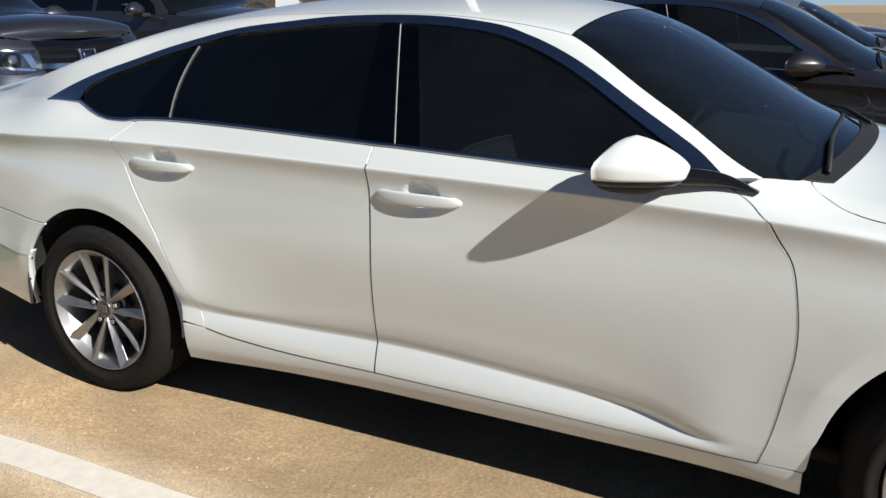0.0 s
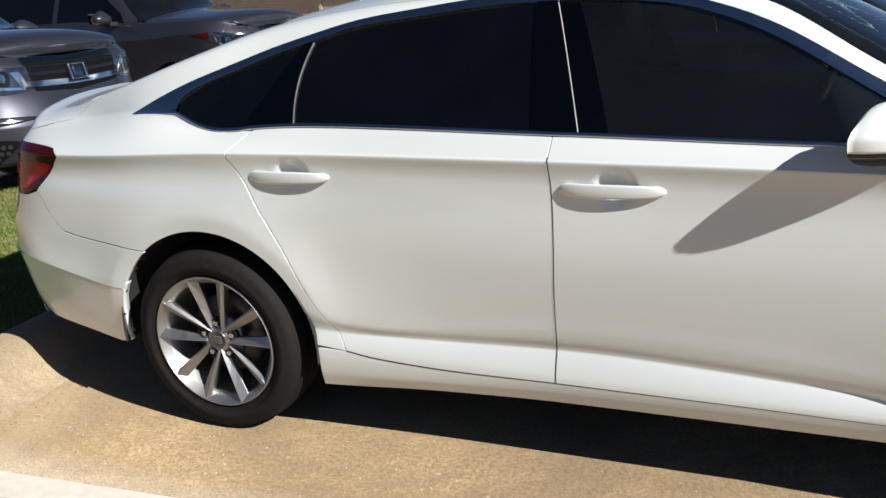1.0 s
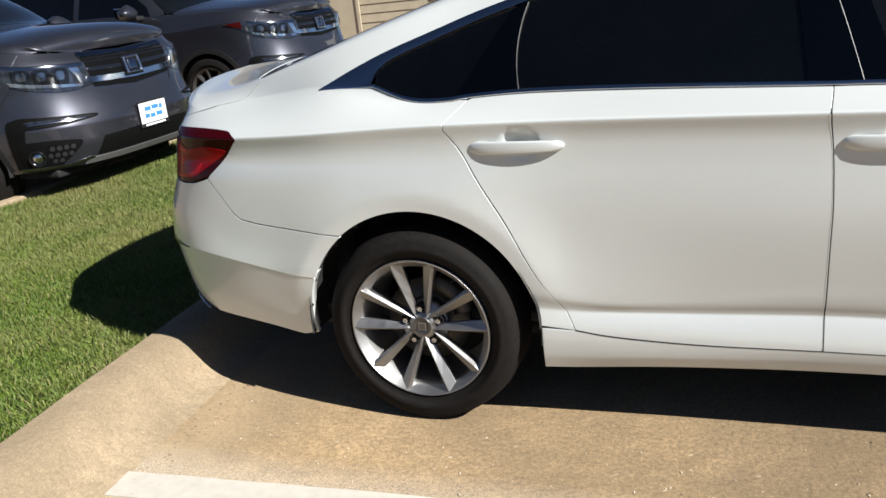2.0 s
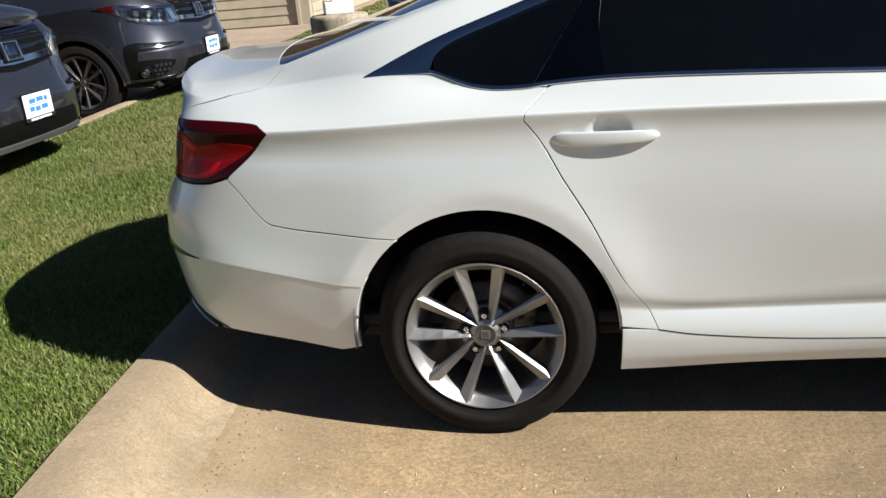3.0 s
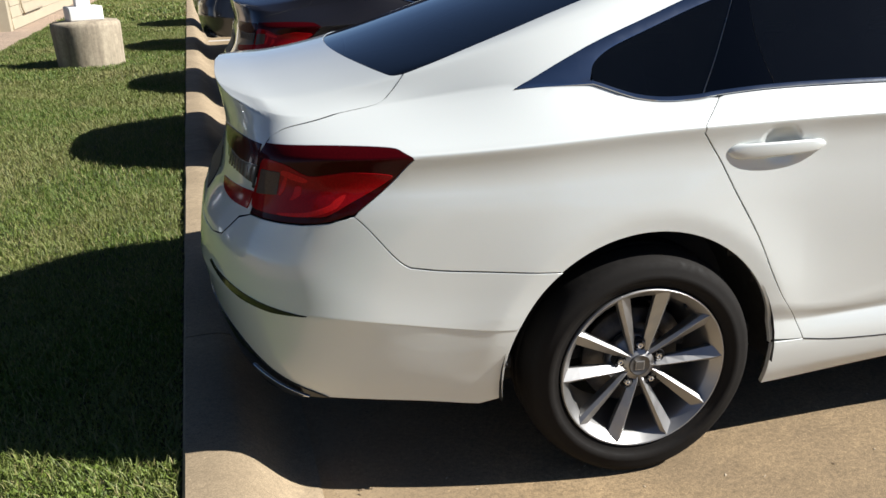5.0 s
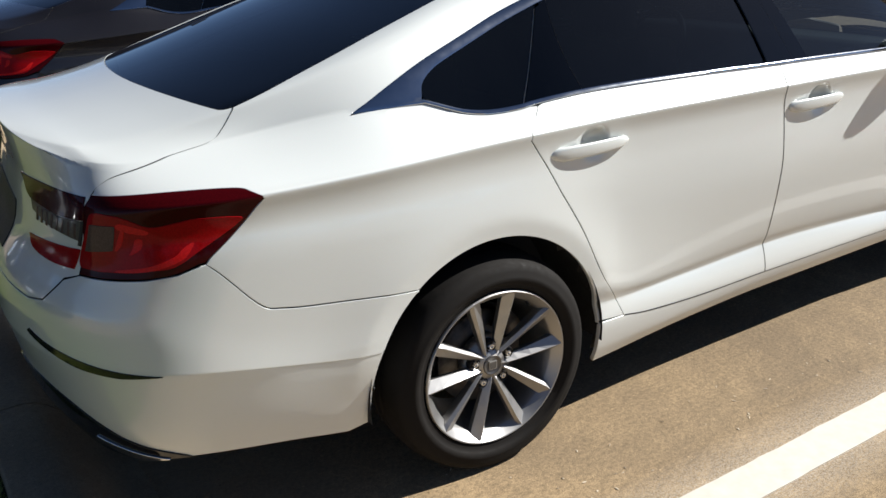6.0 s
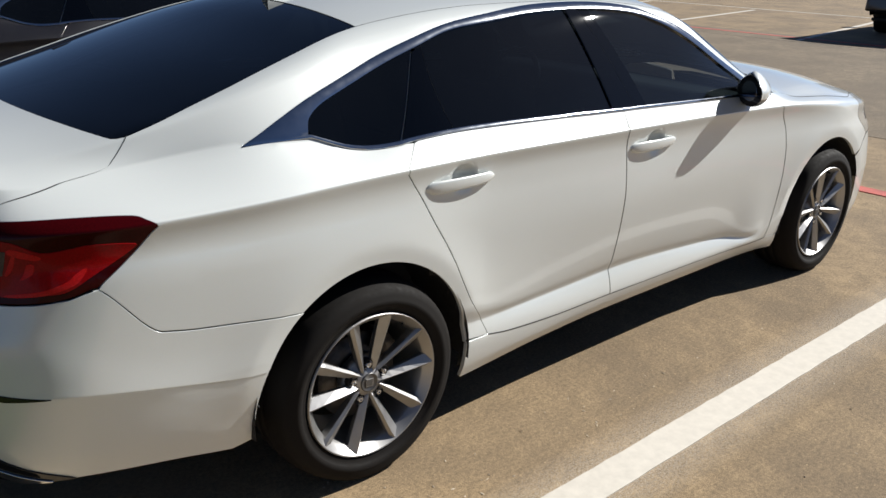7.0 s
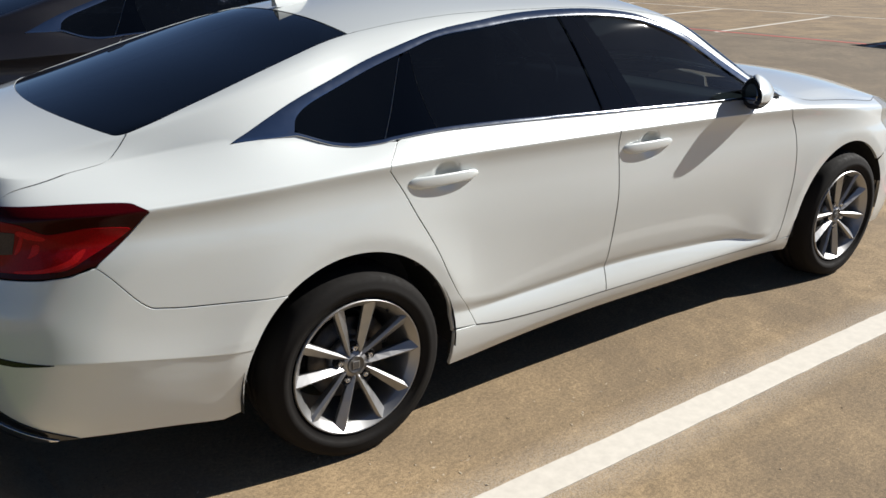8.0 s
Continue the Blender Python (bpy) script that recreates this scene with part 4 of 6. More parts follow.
        um = float(S.u[0])
        top_band = rounded([(-1.057, 0.845), (-1.2, 0.838), (-1.34, 0.835), (-1.50, 0.825), (-1.44, 0.762), (-1.30, 0.752), (-1.20, 0.750), (-1.060, 0.757)], True, (1, 2, 4, 5, 6), 4)
        boot_lamp = panel("boot_lamp", S, top_band, RED_DARK, car, "dark red inner tail lamp with a reversing light", gap=0.001, flange=0.010, lift=0.003, mirror=mirror)
        panel("reversing_light", S, [(-1.070, 0.754), (-1.2, 0.747), (-1.30, 0.749), (-1.40, 0.755), (-1.38, 0.735), (-1.24, 0.718), (-1.085, 0.712)], REVERSE_LENS, boot_lamp, gap=0.0, flange=0.008, lift=0.0025, mirror=mirror, ustep=0.02)
        for k in range(8):
            u = -1.10 - 0.034 * k
            panel("lens_rib", S, [(u, 0.716), (u - 0.007, 0.717), (u - 0.005, 0.746), (u + 0.002, 0.747)], SMOKED_LENS, boot_lamp, gap=0.0, flange=0.003, lift=0.0040, mirror=mirror, ustep=0.02)
        panel("lamp_strip", S, rounded([(-1.084, 0.690), (-1.20, 0.682), (-1.40, 0.668), (-1.36, 0.640), (-1.24, 0.632), (-1.110, 0.638)], True, (1, 3, 4), 4), RED_LENS, boot_lamp, gap=0.0, flange=0.008, lift=0.0030, mirror=mirror, ustep=0.02)
        for v0, v1 in ((0.70, 0.755),):
            panel("lamp_joint", S, [(-1.062, v1), (-1.070, v1), (-1.090, v0), (-1.080, v0)], BLACK_TRIM, boot_lamp, gap=0.0, flange=0.004, lift=0.0035, mirror=mirror, ustep=0.02)
        # reflector slot and exhaust trim on the bumper
        slot = rounded([(-0.88, 0.318), (-0.98, 0.335), (-1.12, 0.355), (-1.24, 0.37), (-1.30, 0.385), (-1.30, 0.365), (-1.12, 0.325), (-0.98, 0.307)], True, (1, 2, 3, 5, 6), 5)
        panel("bumper_reflector", S, slot, BLACK_GLOSS, car, "thin dark reflector strip", gap=0.0, flange=0.008, lift=0.002, mirror=mirror)
        pocket = [*rounded([(-0.86, 0.002), (-0.97, 0.060), (-1.08, 0.115), (-1.20, 0.150), (-1.34, 0.165), (-1.52, 0.170)], False, (1, 2, 3, 4), 5), (-1.52, 0.002), *[(u, 0.002) for u in np.linspace(-1.45, -0.90, 12)]]
        valance = panel("rear_valance", S, pocket, BLACK_GLOSS, car, "black lower valance of the rear bumper", gap=0.0, flange=0.008, lift=0.0025, mirror=mirror)
        pipe = rounded([(-0.92, 0.004), (-0.99, 0.030), (-1.06, 0.058), (-1.13, 0.082), (-1.15, 0.060), (-1.09, 0.034), (-1.02, 0.004)], True, (1, 2, 4, 5), 5)
        panel("exhaust_trim", S, pipe, CHROME, valance, "chrome exhaust trim", gap=0.0, flange=0.012, lift=0.007, mirror=mirror)
        # head lamp
        hl = [*low([(3.17, 0.765), (3.30, 0.66)]), (3.62, 0.62), (3.80, 0.66), (3.78, 0.86), *[(u, v) for u, v in hood_seam[::-1][:4]]]
        lamp = panel("head_lamp", S, hl, CLEAR_LENS, car, "clear head lamp", gap=0.002, flange=0.012, lift=0.001, mirror=mirror)
        panel("lamp_element", S, [(3.35, 0.72), (3.6, 0.70), (3.7, 0.78), (3.45, 0.82)], BLACK_GLOSS, lamp, gap=0.0, flange=0.004, lift=0.003, mirror=mirror)
        # flange of the bumper in the wheel opening, with its clips
        verts, faces = [], []
        edge = arc(0, 0.318, 0.387, 150, 182, 20)
        for i, (x, z) in enumerate(edge):
            q = low([(x, z)])[0]
            p = S.at([q])[0][0]
            wob = 0.0008 * math.sin(i * 0.8)
            for inn, sh in ((0.0045, 0.002), (0.007, 0.005), (0.027 + wob, 0.007)):
                verts.append((x - 0.003 + sh * 0.3, side * (abs(p[1]) - inn), z))
        for i in range(20):
            for k in range(2):
                faces.append((3 * i + k, 3 * i + k + 1, 3 * i + k + 4, 3 * i + k + 3))
        fl = raw_part("bumper_flange", verts, faces, body, car, "loose white edge of the bumper with clip holes")
        fl.modifiers.new("thick", "SOLIDIFY").thickness = 0.003
        for a in (156, 170):
            x, z = arc(0, 0.318, 0.387, a, a, 1)[0]
            part("clip", lathe([(0.0045, 0), (0.0045, 0.003), (0, 0.004)], 10, pose(x + 0.0005, side * 0.908, z, 0, 90, 0)), BLACK_TRIM, car)
        for x in (0, 2.83):
            wheel_well(car, x, side, y0=0.912 if x == 0 else 0.907, low=-0.1 if x == 0 else 0.32)
    # panels that cross the middle
    roof = [*[(0.205, v) for v in np.linspace(1.405, 2.595, 30)][::-1], *[q for q in rail], (1.67, v_top), *[(1.67, v) for v in np.linspace(v_top + 0.03, 4 - v_top - 0.03, 26)], (1.67, 4 - v_top), *[(u, 4 - v) for u, v in rail[::-1]]]
    panel("roof", S, roof, body, car, gap=0.0, flange=0)
    bonnet = [*hood_seam, (3.42, 1.12), *[(3.44, v) for v in np.linspace(1.3, 2.7, 30)], (3.42, 2.88), *mir(hood_seam), *mir(cut(cowl, 2.36, 3.0))[:-1], *cut(cowl, 2.36, 3.0)[::-1]]
    panel("bonnet", S, bonnet, body, car)
    base_line = rounded([lid_seam[-1], (-0.592, 1.355), (-0.60, 1.40), (-0.60, 1.6), (-0.60, 2.0)], False, (1, 2, 3), 6)
    lid = [*lid_seam[3:], *base_line[1:], *mir(base_line)[1:-1], *mir(lid_seam[3:]), *[(-1.275, v) for v in np.linspace(2.98, 1.02, 40)]]
    # dark box added inside so no sunlit ground shows through the boot's gap
    part("gap_backing", box(0.14, 0.92, 0.36, pose(-1.0, 0, 0.38), 0.01), UNDER, car)
    panel("boot_lid", S, lid, body, car, gap=0.002)
    # the boot lid's gap shade, drawn as a dark strip on the seam
    for mirror in (False, True):
        panel("lid_gap_shade", S, [*[(u - 0.0014, v - 0.0020) for u, v in lid_seam], *[(u + 0.0014, v + 0.0020) for u, v in lid_seam[::-1]]], UNDER, car, gap=0.0, flange=0.0, lift=0.0010, mirror=mirror)
    top_line = [(0.205, v) for v in np.linspace(1.405, 2.595, 30)]
    panel("rear_window", S, [*rear_glass_side, *top_line[1:], *mir(rear_glass_side)[1:], *[(u, 4 - v) for u, v in base_line][1:-1], *base_line[::-1][:-1]], TINT, car, "dark tinted rear window", lift=-0.002)
    top_line = [(1.67, v) for v in np.linspace(v_top, 4 - v_top, 26)]
    panel("windshield", S, [*shield_side, *cowl[1:], *mir(cowl)[1:], *mir(shield_side)[1:], *top_line[::-1][1:-1]], TINT_LIGHT, car, "clear windshield with a green tint", lift=-0.002)
    # rear bumper, boot face and nose: one half and its mirror image
    um = float(S.u[0]) + 0.001
    lamp_bot = f([(-0.738, 0.853, 0.812), (-0.80, 0.84, 0.792), (-0.863, 0.81, 0.786), (-0.93, 0.755, 0.786), (-0.978, 0.685, 0.786)], 0.5, 0.8)
    crease = rounded([*low([(-0.352, 0.487)]), (-0.62, 0.322), (-0.88, 0.322), (-1.0, 0.337), (-1.14, 0.357), (-1.24, 0.372), (-1.32, 0.386), (-1.5, 0.392), (um, 0.395)], False, (1, 2, 3, 4, 5, 6, 7), 4)
    bumper = [*bump_seam, *lamp_bot[1:], (-1.15, 0.60), (-1.22, 0.52), *[(u, 0.50) for u in np.linspace(-1.3, um, 12)], *crease[::-1], *low(arc(0, 0.318, 0.387, 153, 129, 10))]
    half_turn("rear_bumper", panel("rear_bumper", S, bumper, body, car, gap=0.0012, flange=0.012, fine=[(-0.52, -0.22, 0.33, 0.56)]))
    skirt = [*crease, *[(um, v) for v in np.linspace(0.38, 0.02, 14)], *[(u, 0.0) for u in np.linspace(um, -0.45, 30)], *low(arc(0, 0.318, 0.387, 186, 155, 14))]
    half_turn("bumper_skirt", panel("bumper_skirt", S, skirt, body, car, gap=0.0010, flange=0.012, lift=-0.0015, fine=[(-0.52, -0.30, 0.10, 0.34)]))
    face = [(um, 0.505), (-1.3, 0.505), (-1.22, 0.525), (-1.15, 0.605), *f([(-0.98, 0.685, 0.788), (-0.923, 0.694, 0.972)], 0.5, 1.0), *lid_seam[3:9][:1], *f([(-0.895, 0.707, 0.988)], 0.7, 1.0), (-1.1, 0.97), (-1.275, 1.0), (um, 1.0)]
    half_turn("boot_face", panel("boot_face", S, face, body, car, gap=0.001, flange=0.0, turn_at=0.975))
    plate = [(um, 0.71), (-1.60, 0.71), (-1.61, 0.56), (um, 0.56)]
    half_turn("plate_recess", panel("plate_recess", S, plate, BLACK_TRIM, car, gap=0.0, flange=0.004, lift=0.003))
    nose = [*low([(3.18, 0.60), (3.30, 0.655)]), (3.62, 0.61), (3.82, 0.65), (3.85, 0.40), (float(S.u[-1]) - 0.001, 0.40), *[(float(S.u[-1]) - 0.001, v) for v in np.linspace(0.38, 0.02, 10)], *[(u, 0.0) for u in np.linspace(4.35, 3.4, 20)], *low([(3.22, 0.2)]), *low(arc(2.83, 0.318, 0.387, -6, 40, 12))]
    half_turn("front_bumper", panel("front_bumper", S, nose, body, car, gap=0.001, flange=0.0))
    grille = [(3.83, 0.66), (3.86, 0.41), (float(S.u[-1]) - 0.001, 0.41), (float(S.u[-1]) - 0.001, 0.98), (3.95, 0.98), (3.79, 0.88)]
    half_turn("grille", panel("grille", S, grille, BLACK_GLOSS, car, gap=0.0, flange=0.0, lift=-0.01))
    # inner skins, floor and cabin
    wells = [(0, 0.318, 0.41), (2.83, 0.318, 0.41)]
    for v0, v1 in ((0.02, 0.97), (3.03, 3.98)):
        inner_shell(S, car, [(-0.95, 3.3, v0, v1, wells)], 0.040, "inner_panel", UNDER)
    inner_shell(S, car, [(-1.12, -0.60, 0.86, 3.14, [])], 0.024, "inner_deck", UNDER)
    inner_shell(S, car, [(2.36, 3.40, 0.86, 3.14, [])], 0.024, "inner_deck", UNDER)
    inner_shell(S, car, [(0.28, 1.62, 1.44, 2.56, [])], 0.035, "headliner", CLOTH)
    part("underbody", box(3.9, 1.46, 0.05, pose(1.50, 0, 0.235), 0.02), UNDER, car)
    part("boot_well", box(0.62, 1.42, 0.50, pose(-0.62, 0, 0.31), 0.05), UNDER, car)
    # unseen dark block added to stop sun leaking through the car's shadow
    part("light_stop", box(4.2, 1.10, 0.42, pose(1.36, 0, 0.24), 0.03), UNDER, car)
    part("cabin_floor", box(2.9, 1.56, 0.04, pose(0.95, 0, 0.30), 0.01), CLOTH, car)
    part("parcel_shelf", box(0.95, 1.36, 0.04, pose(-0.20, 0, 0.96), 0.01), CLOTH, car)
    part("dashboard", box(0.62, 1.46, 0.26, pose(2.16, 0, 0.70, 0, 6, 0), 0.08, 3), CLOTH, car)
    for y in (-0.38, 0.38):
        seat("front_seat", car, pose(1.28, y, 0.40), 0.52)
    seat("rear_seat", car, pose(0.42, 0, 0.44), 1.30)
    ring = [(0.185 * math.cos(a), 0.185 * math.sin(a), 0) for a in np.linspace(0, 2 * math.pi, 33)]
    part("steering_wheel", sweep([pose(1.83, 0.38, 0.88, 0, -64, 0) @ Vector(p) for p in ring], 0.014), BLACK_TRIM, car)
    # aerial fin, cowl and wipers
    fin = loft([[(x0, y, 1.385 + z0), (x0 + lx, y * 0.6, 1.385 + z0 + 0.004)] for x0, lx, y, z0 in ((0.26, 0.15, -0.025, 0), (0.25, 0.10, -0.005, 0.055), (0.25, 0.10, 0.005, 0.055), (0.26, 0.15, 0.025, 0))], False, False)
    rz = float(S.at([(0.27, 2.0)])[0][0][2])
    bmesh.ops.translate(fin, vec=(-0.06, 0, rz - 1.385 - 0.006), verts=fin.verts[:])
    part("aerial_fin", fin, body, car)
    strip = [q for q in cowl if q[1] > 1.34]
    cover = [*strip, *[(u, 4 - v) for u, v in strip[::-1][1:]], *[(2.355, v) for v in np.linspace(2.60, 1.40, 24)]]
    panel("cowl_cover", S, cover, BLACK_TRIM, car, "black plastic cowl under the windshield", gap=0.0, flange=0.004, lift=0.004)
    for va, vb in ((1.42, 1.98), (2.05, 2.55)):
        q, n = S.at([(2.33, va), (2.27, va * 0.6 + vb * 0.4), (2.255, vb)])
        arm = sweep([tuple(a + 0.014 * b) for a, b in zip(q, n)], 0.007, 6)
        part("wiper", arm, BLACK_TRIM, car)
    for x in (0, 2.83):
        for side in (-1, 1):
            build_wheel(0.330, 0.235, 0.20, car, pose(x, side * 0.926, 0.320, 0, 0, 0 if side < 0 else 180), -2.7 if x == 0 else 24)
    return car


# ---- the sport utility vehicle ----
SUV_PLAN = [(-1.15, 0), (-1.14, 0.40), (-1.10, 0.75), (-0.98, 0.90), (-0.6, 0.965), (0, 0.985), (1.4, 0.98), (2.8, 0.985), (3.12, 0.975), (3.38, 0.925), (3.58, 0.81), (3.71, 0.62), (3.785, 0.32), (3.80, 0)]
SUV_LEVELS = [
    [(-2.2, 0.36, 0.06), (0, 0.32, 0.03), (2.4, 0.31, 0.03), (3.2, 0.33, 0.03), (4.5, 0.335, 0.05)],
    [(-2.2, 0.45, 0.02), (2.4, 0.39, 0.01), (3.2, 0.41, 0.012), (4.5, 0.405, 0.015)],
    [(-2.2, 0.55, 0.0), (2.4, 0.49, 0.0), (3.2, 0.51, 0.0), (4.5, 0.49, 0.0)],
    [(-2.2, 0.65, 0.0), (2.4, 0.60, 0.012), (3.2, 0.62, 0.0), (4.5, 0.60, 0.005)],
    [(-2.2, 0.75, 0.01), (2.4, 0.72, 0.014), (3.2, 0.73, 0.010), (3.6, 0.70, 0.030), (4.5, 0.68, 0.022)],
    [(-2.2, 0.90, 0.02), (2.4, 0.88, 0.012), (3.2, 0.92, 0.024), (3.6, 0.865, 0.060), (4.5, 0.82, 0.090)],
    [(-2.2, 1.03, 0.03), (2.4, 1.03, 0.008), (3.2, 1.075, 0.03), (3.6, 1.03, 0.07), (4.5, 1.01, 0.12)],
    [(-2.2, 1.045, 0.035), (2.4, 1.045, 0.014), (3.2, 1.095, 0.038), (3.6, 1.05, 0.08), (4.5, 1.03, 0.13)],
    [(-2.2, 1.15, 0.06), (-0.5, 1.18, 0.07), (2.2, 1.20, 0.05), (2.6, 1.20, 0.07), (3.2, 1.185, 0.10), (3.7, 1.13, 0.16), (4.5, 1.09, 0.20)],
]
SUV_UPPER = [(-1.6, 0.72, 1.20, 1.22, -0.1), (-1.4, 0.72, 1.24, 1.27, -0.1), (-1.15, 0.72, 1.60, 1.66, -0.05), (-0.9, 0.70, 1.70, 1.76, 0), (1.3, 0.70, 1.71, 1.775, 0), (1.6, 0.71, 1.66, 1.74, 0.05),
             (2.0, 0.76, 1.46, 1.55, 0.14), (2.35, 0.82, 1.25, 1.34, 0.2), (2.6, 0.82, 1.24, 1.315, 0.2), (3.2, 0.78, 1.22, 1.285, 0.15), (3.6, 0.72, 1.175, 1.23, 0.1), (4.0, 0.62, 1.10, 1.13, 0.05)]
SUV = Shell(SUV_PLAN, SUV_LEVELS, SUV_UPPER, [(0, 0.36, 0.43, 0.05, 0.012), (2.82, 0.36, 0.43, 0.05, 0.012)], -1.5, 3.98)
MESH_BLACK = simple("black_grille_mesh", (0.004, 0.004, 0.004), 0.5, 0, 0, 0.4, 120.0, 0.003)
MESH_BLACK.node_tree.nodes["Principled BSDF"].inputs["Specular IOR Level"].default_value = 0.08
SKID = simple("silver_skid_plate", (0.16, 0.155, 0.155), 0.4, 0.6, 0, 0.1, 60.0)
ORANGE_LENS = lens_material("orange_lens", (0.055, 0.004, 0.004))
LAMP_GLASS = simple("clear_lamp_glass", (0.045, 0.05, 0.062), 0.10, 0.6, 1.0, 0.5, 25.0)
DARK_CHROME = simple("dark_chrome", (0.26, 0.27, 0.29), 0.12, 1.0, 0, 0.06, 15.0)
PLATE_WHITE = simple("white_plate", (0.75, 0.76, 0.78), 0.4, 0, 0.2, 0.03)
PLATE_BLUE = simple("blue_plate_print", (0.05, 0.22, 0.55), 0.4, 0, 0.2, 0.05)


def build_plate(parent, m):
    """A white dealer plate with two bars in place of its print; its face looks along +x of m."""
    pl = part("plate", box(0.006, 0.305, 0.155, m, 0.003), PLATE_WHITE, parent, "white dealer plate with blue print bars")
    part("plate_frame", box(0.008, 0.325, 0.030, m @ pose(-0.001, 0, -0.028), 0.003), BLACK_TRIM, pl)
    part("plate_frame", box(0.008, 0.325, 0.016, m @ pose(-0.001, 0, 0.153), 0.003), BLACK_TRIM, pl)
    for y, z, w in ((-0.062, 0.092, 0.07), (0.022, 0.096, 0.075), (0.088, 0.092, 0.035), (-0.078, 0.040, 0.05), (-0.015, 0.036, 0.055), (0.062, 0.040, 0.07)):
        part("print_bar", box(0.002, w, 0.030, m @ pose(0.0035, y, z)), PLATE_BLUE, pl, smooth=False)
    part("print_bar", box(0.002, 0.22, 0.005, m @ pose(0.0035, 0, 0.080)), PLATE_BLUE, pl, smooth=False)
    part("print_bar", box(0.002, 0.23, 0.014, m @ pose(0.0035, 0, -0.020)), PLATE_WHITE, pl, smooth=False)
    return pl


def build_suv(name, body, label, group=""):
    """A large five-door sport utility vehicle; base point on the ground under the rear axle, x to its front."""
    S = SUV
    car = tagged(new(name), label, "suv", group)
    f = S.find
    low = lambda pts: f(pts, 0.0, 1.0)
    mir = lambda uv: [(u, 4 - v) for u, v in uv[::-1]]
    uf = float(S.u[-1]) - 0.001
    belt = lambda a, b: [(u, 1.0) for u in np.linspace(a, b, 12)]
    sill = lambda a, b: [(u, 0.12) for u in np.linspace(a, b, 8)]
    hood_side = [(2.36, 1.12), (2.5, 1.03), (2.8, 1.0), (3.2, 0.985), (3.5, 0.965)]
    for mirror in (False, True):
        side = 1 if mirror else -1
        kw = dict(mirror=mirror)
        panel("front_fender", S, [*low(arc(2.82, 0.36, 0.43, 48, 175, 30)), (2.36, 0.13), (2.28, 0.13), (2.22, 0.5), (2.20, 0.95), (2.20, 1.0), (2.36, 1.12), *hood_side[1:], *low([(3.38, 0.90), (3.22, 0.72)])], body, car, **kw)
        panel("front_door", S, [*sill(1.12, 2.28), (2.22, 0.5), (2.20, 0.99), *belt(2.18, 1.10), (1.10, 0.5)], body, car, **kw)
        panel("rear_door", S, [*sill(0.50, 1.11), (1.09, 0.5), *belt(1.09, 0.06), (0.08, 0.75), *low(arc(0, 0.36, 0.43, 62, 8, 10))], body, car, **kw)
        panel("body_quarter", S, [*low(arc(0, 0.36, 0.43, 64, 165, 20)), (-1.0, 0.2), (-1.3, 0.2), (-1.3, 1.0), *belt(-1.28, 0.05), (0.07, 0.75)], body, car, **kw)
        panel("cabin_side", S, [*belt(-1.3, 2.20), (2.30, 1.12), (2.25, 1.25), (2.0, 1.36), (1.62, 1.40), *[(u, 1.42) for u in np.linspace(1.5, -1.1, 24)], (-1.3, 1.3)], body, car, gap=0.0, **kw)
        for a, b, c, d in ((-0.95, -0.15, -0.85, -0.15), (-0.07, 1.06, -0.07, 1.06), (1.14, 2.15, 1.14, 1.68)):
            glass = [*[(u, 1.04) for u in np.linspace(a, b, 10)], *([(2.05, 1.18)] if b > 2 else []), *[(u, 1.32) for u in np.linspace(d, c, 10)]]
            panel("side_window", S, glass, TINT, car, "dark tinted side window", gap=0.0, flange=0.005, lift=0.004, mirror=mirror)
        panel("side_sill", S, [(0.42, 0.0), *[(u, 0.0) for u in np.linspace(0.5, 2.3, 12)], (2.40, 0.0), (2.39, 0.115), *sill(2.3, 0.5), (0.42, 0.115)], BLACK_TRIM, car, **kw)
        for cx in (0, 2.82):
            o, i = low(arc(cx, 0.36, 0.475, 0, 178, 30)), low(arc(cx, 0.36, 0.425, 0, 178, 30))
            panel("arch_cladding", S, [*o, *i[::-1]], BLACK_TRIM, car, "black plastic wheel arch trim", gap=0.0, flange=0.01, lift=0.006, mirror=mirror)
            wheel_well(car, cx, side, 0.44, 0.95, 0.60, 0.36)
        # lamp, vent, fog pocket
        lamp = panel("head_lamp", S, rounded([(3.08, 0.765), (3.30, 0.809), (3.70, 0.820), (4.00, 0.809), (4.03, 0.683), (3.80, 0.655), (3.50, 0.677), (3.25, 0.726)], True, (1, 2, 5, 6, 7), 5), LAMP_GLASS, car, "clear head lamp with dark inner parts and a red corner", gap=0.002, lift=0.006, mirror=mirror)
        panel("lamp_element", S, [(3.11, 0.763), (3.29, 0.796), (3.30, 0.732), (3.25, 0.735)], ORANGE_LENS, lamp, gap=0.0, flange=0.004, lift=0.009, mirror=mirror)
        panel("lamp_element", S, [(3.36, 0.804), (3.98, 0.801), (3.98, 0.777), (3.40, 0.782)], DARK_CHROME, lamp, gap=0.0, flange=0.004, lift=0.010, mirror=mirror)
        panel("lamp_element", S, [(3.40, 0.707), (3.96, 0.690), (3.96, 0.679), (3.42, 0.690)], CHROME, lamp, gap=0.0, flange=0.004, lift=0.010, mirror=mirror)
        for u0 in (3.44, 3.58, 3.72):
            panel("lamp_element", S, rounded([(u0, 0.707), (u0 + 0.005, 0.765), (u0 + 0.12, 0.770), (u0 + 0.12, 0.702), (u0 + 0.06, 0.697)], True, True, 3), BLACK_GLOSS, lamp, gap=0.0, flange=0.004, lift=0.009, mirror=mirror)
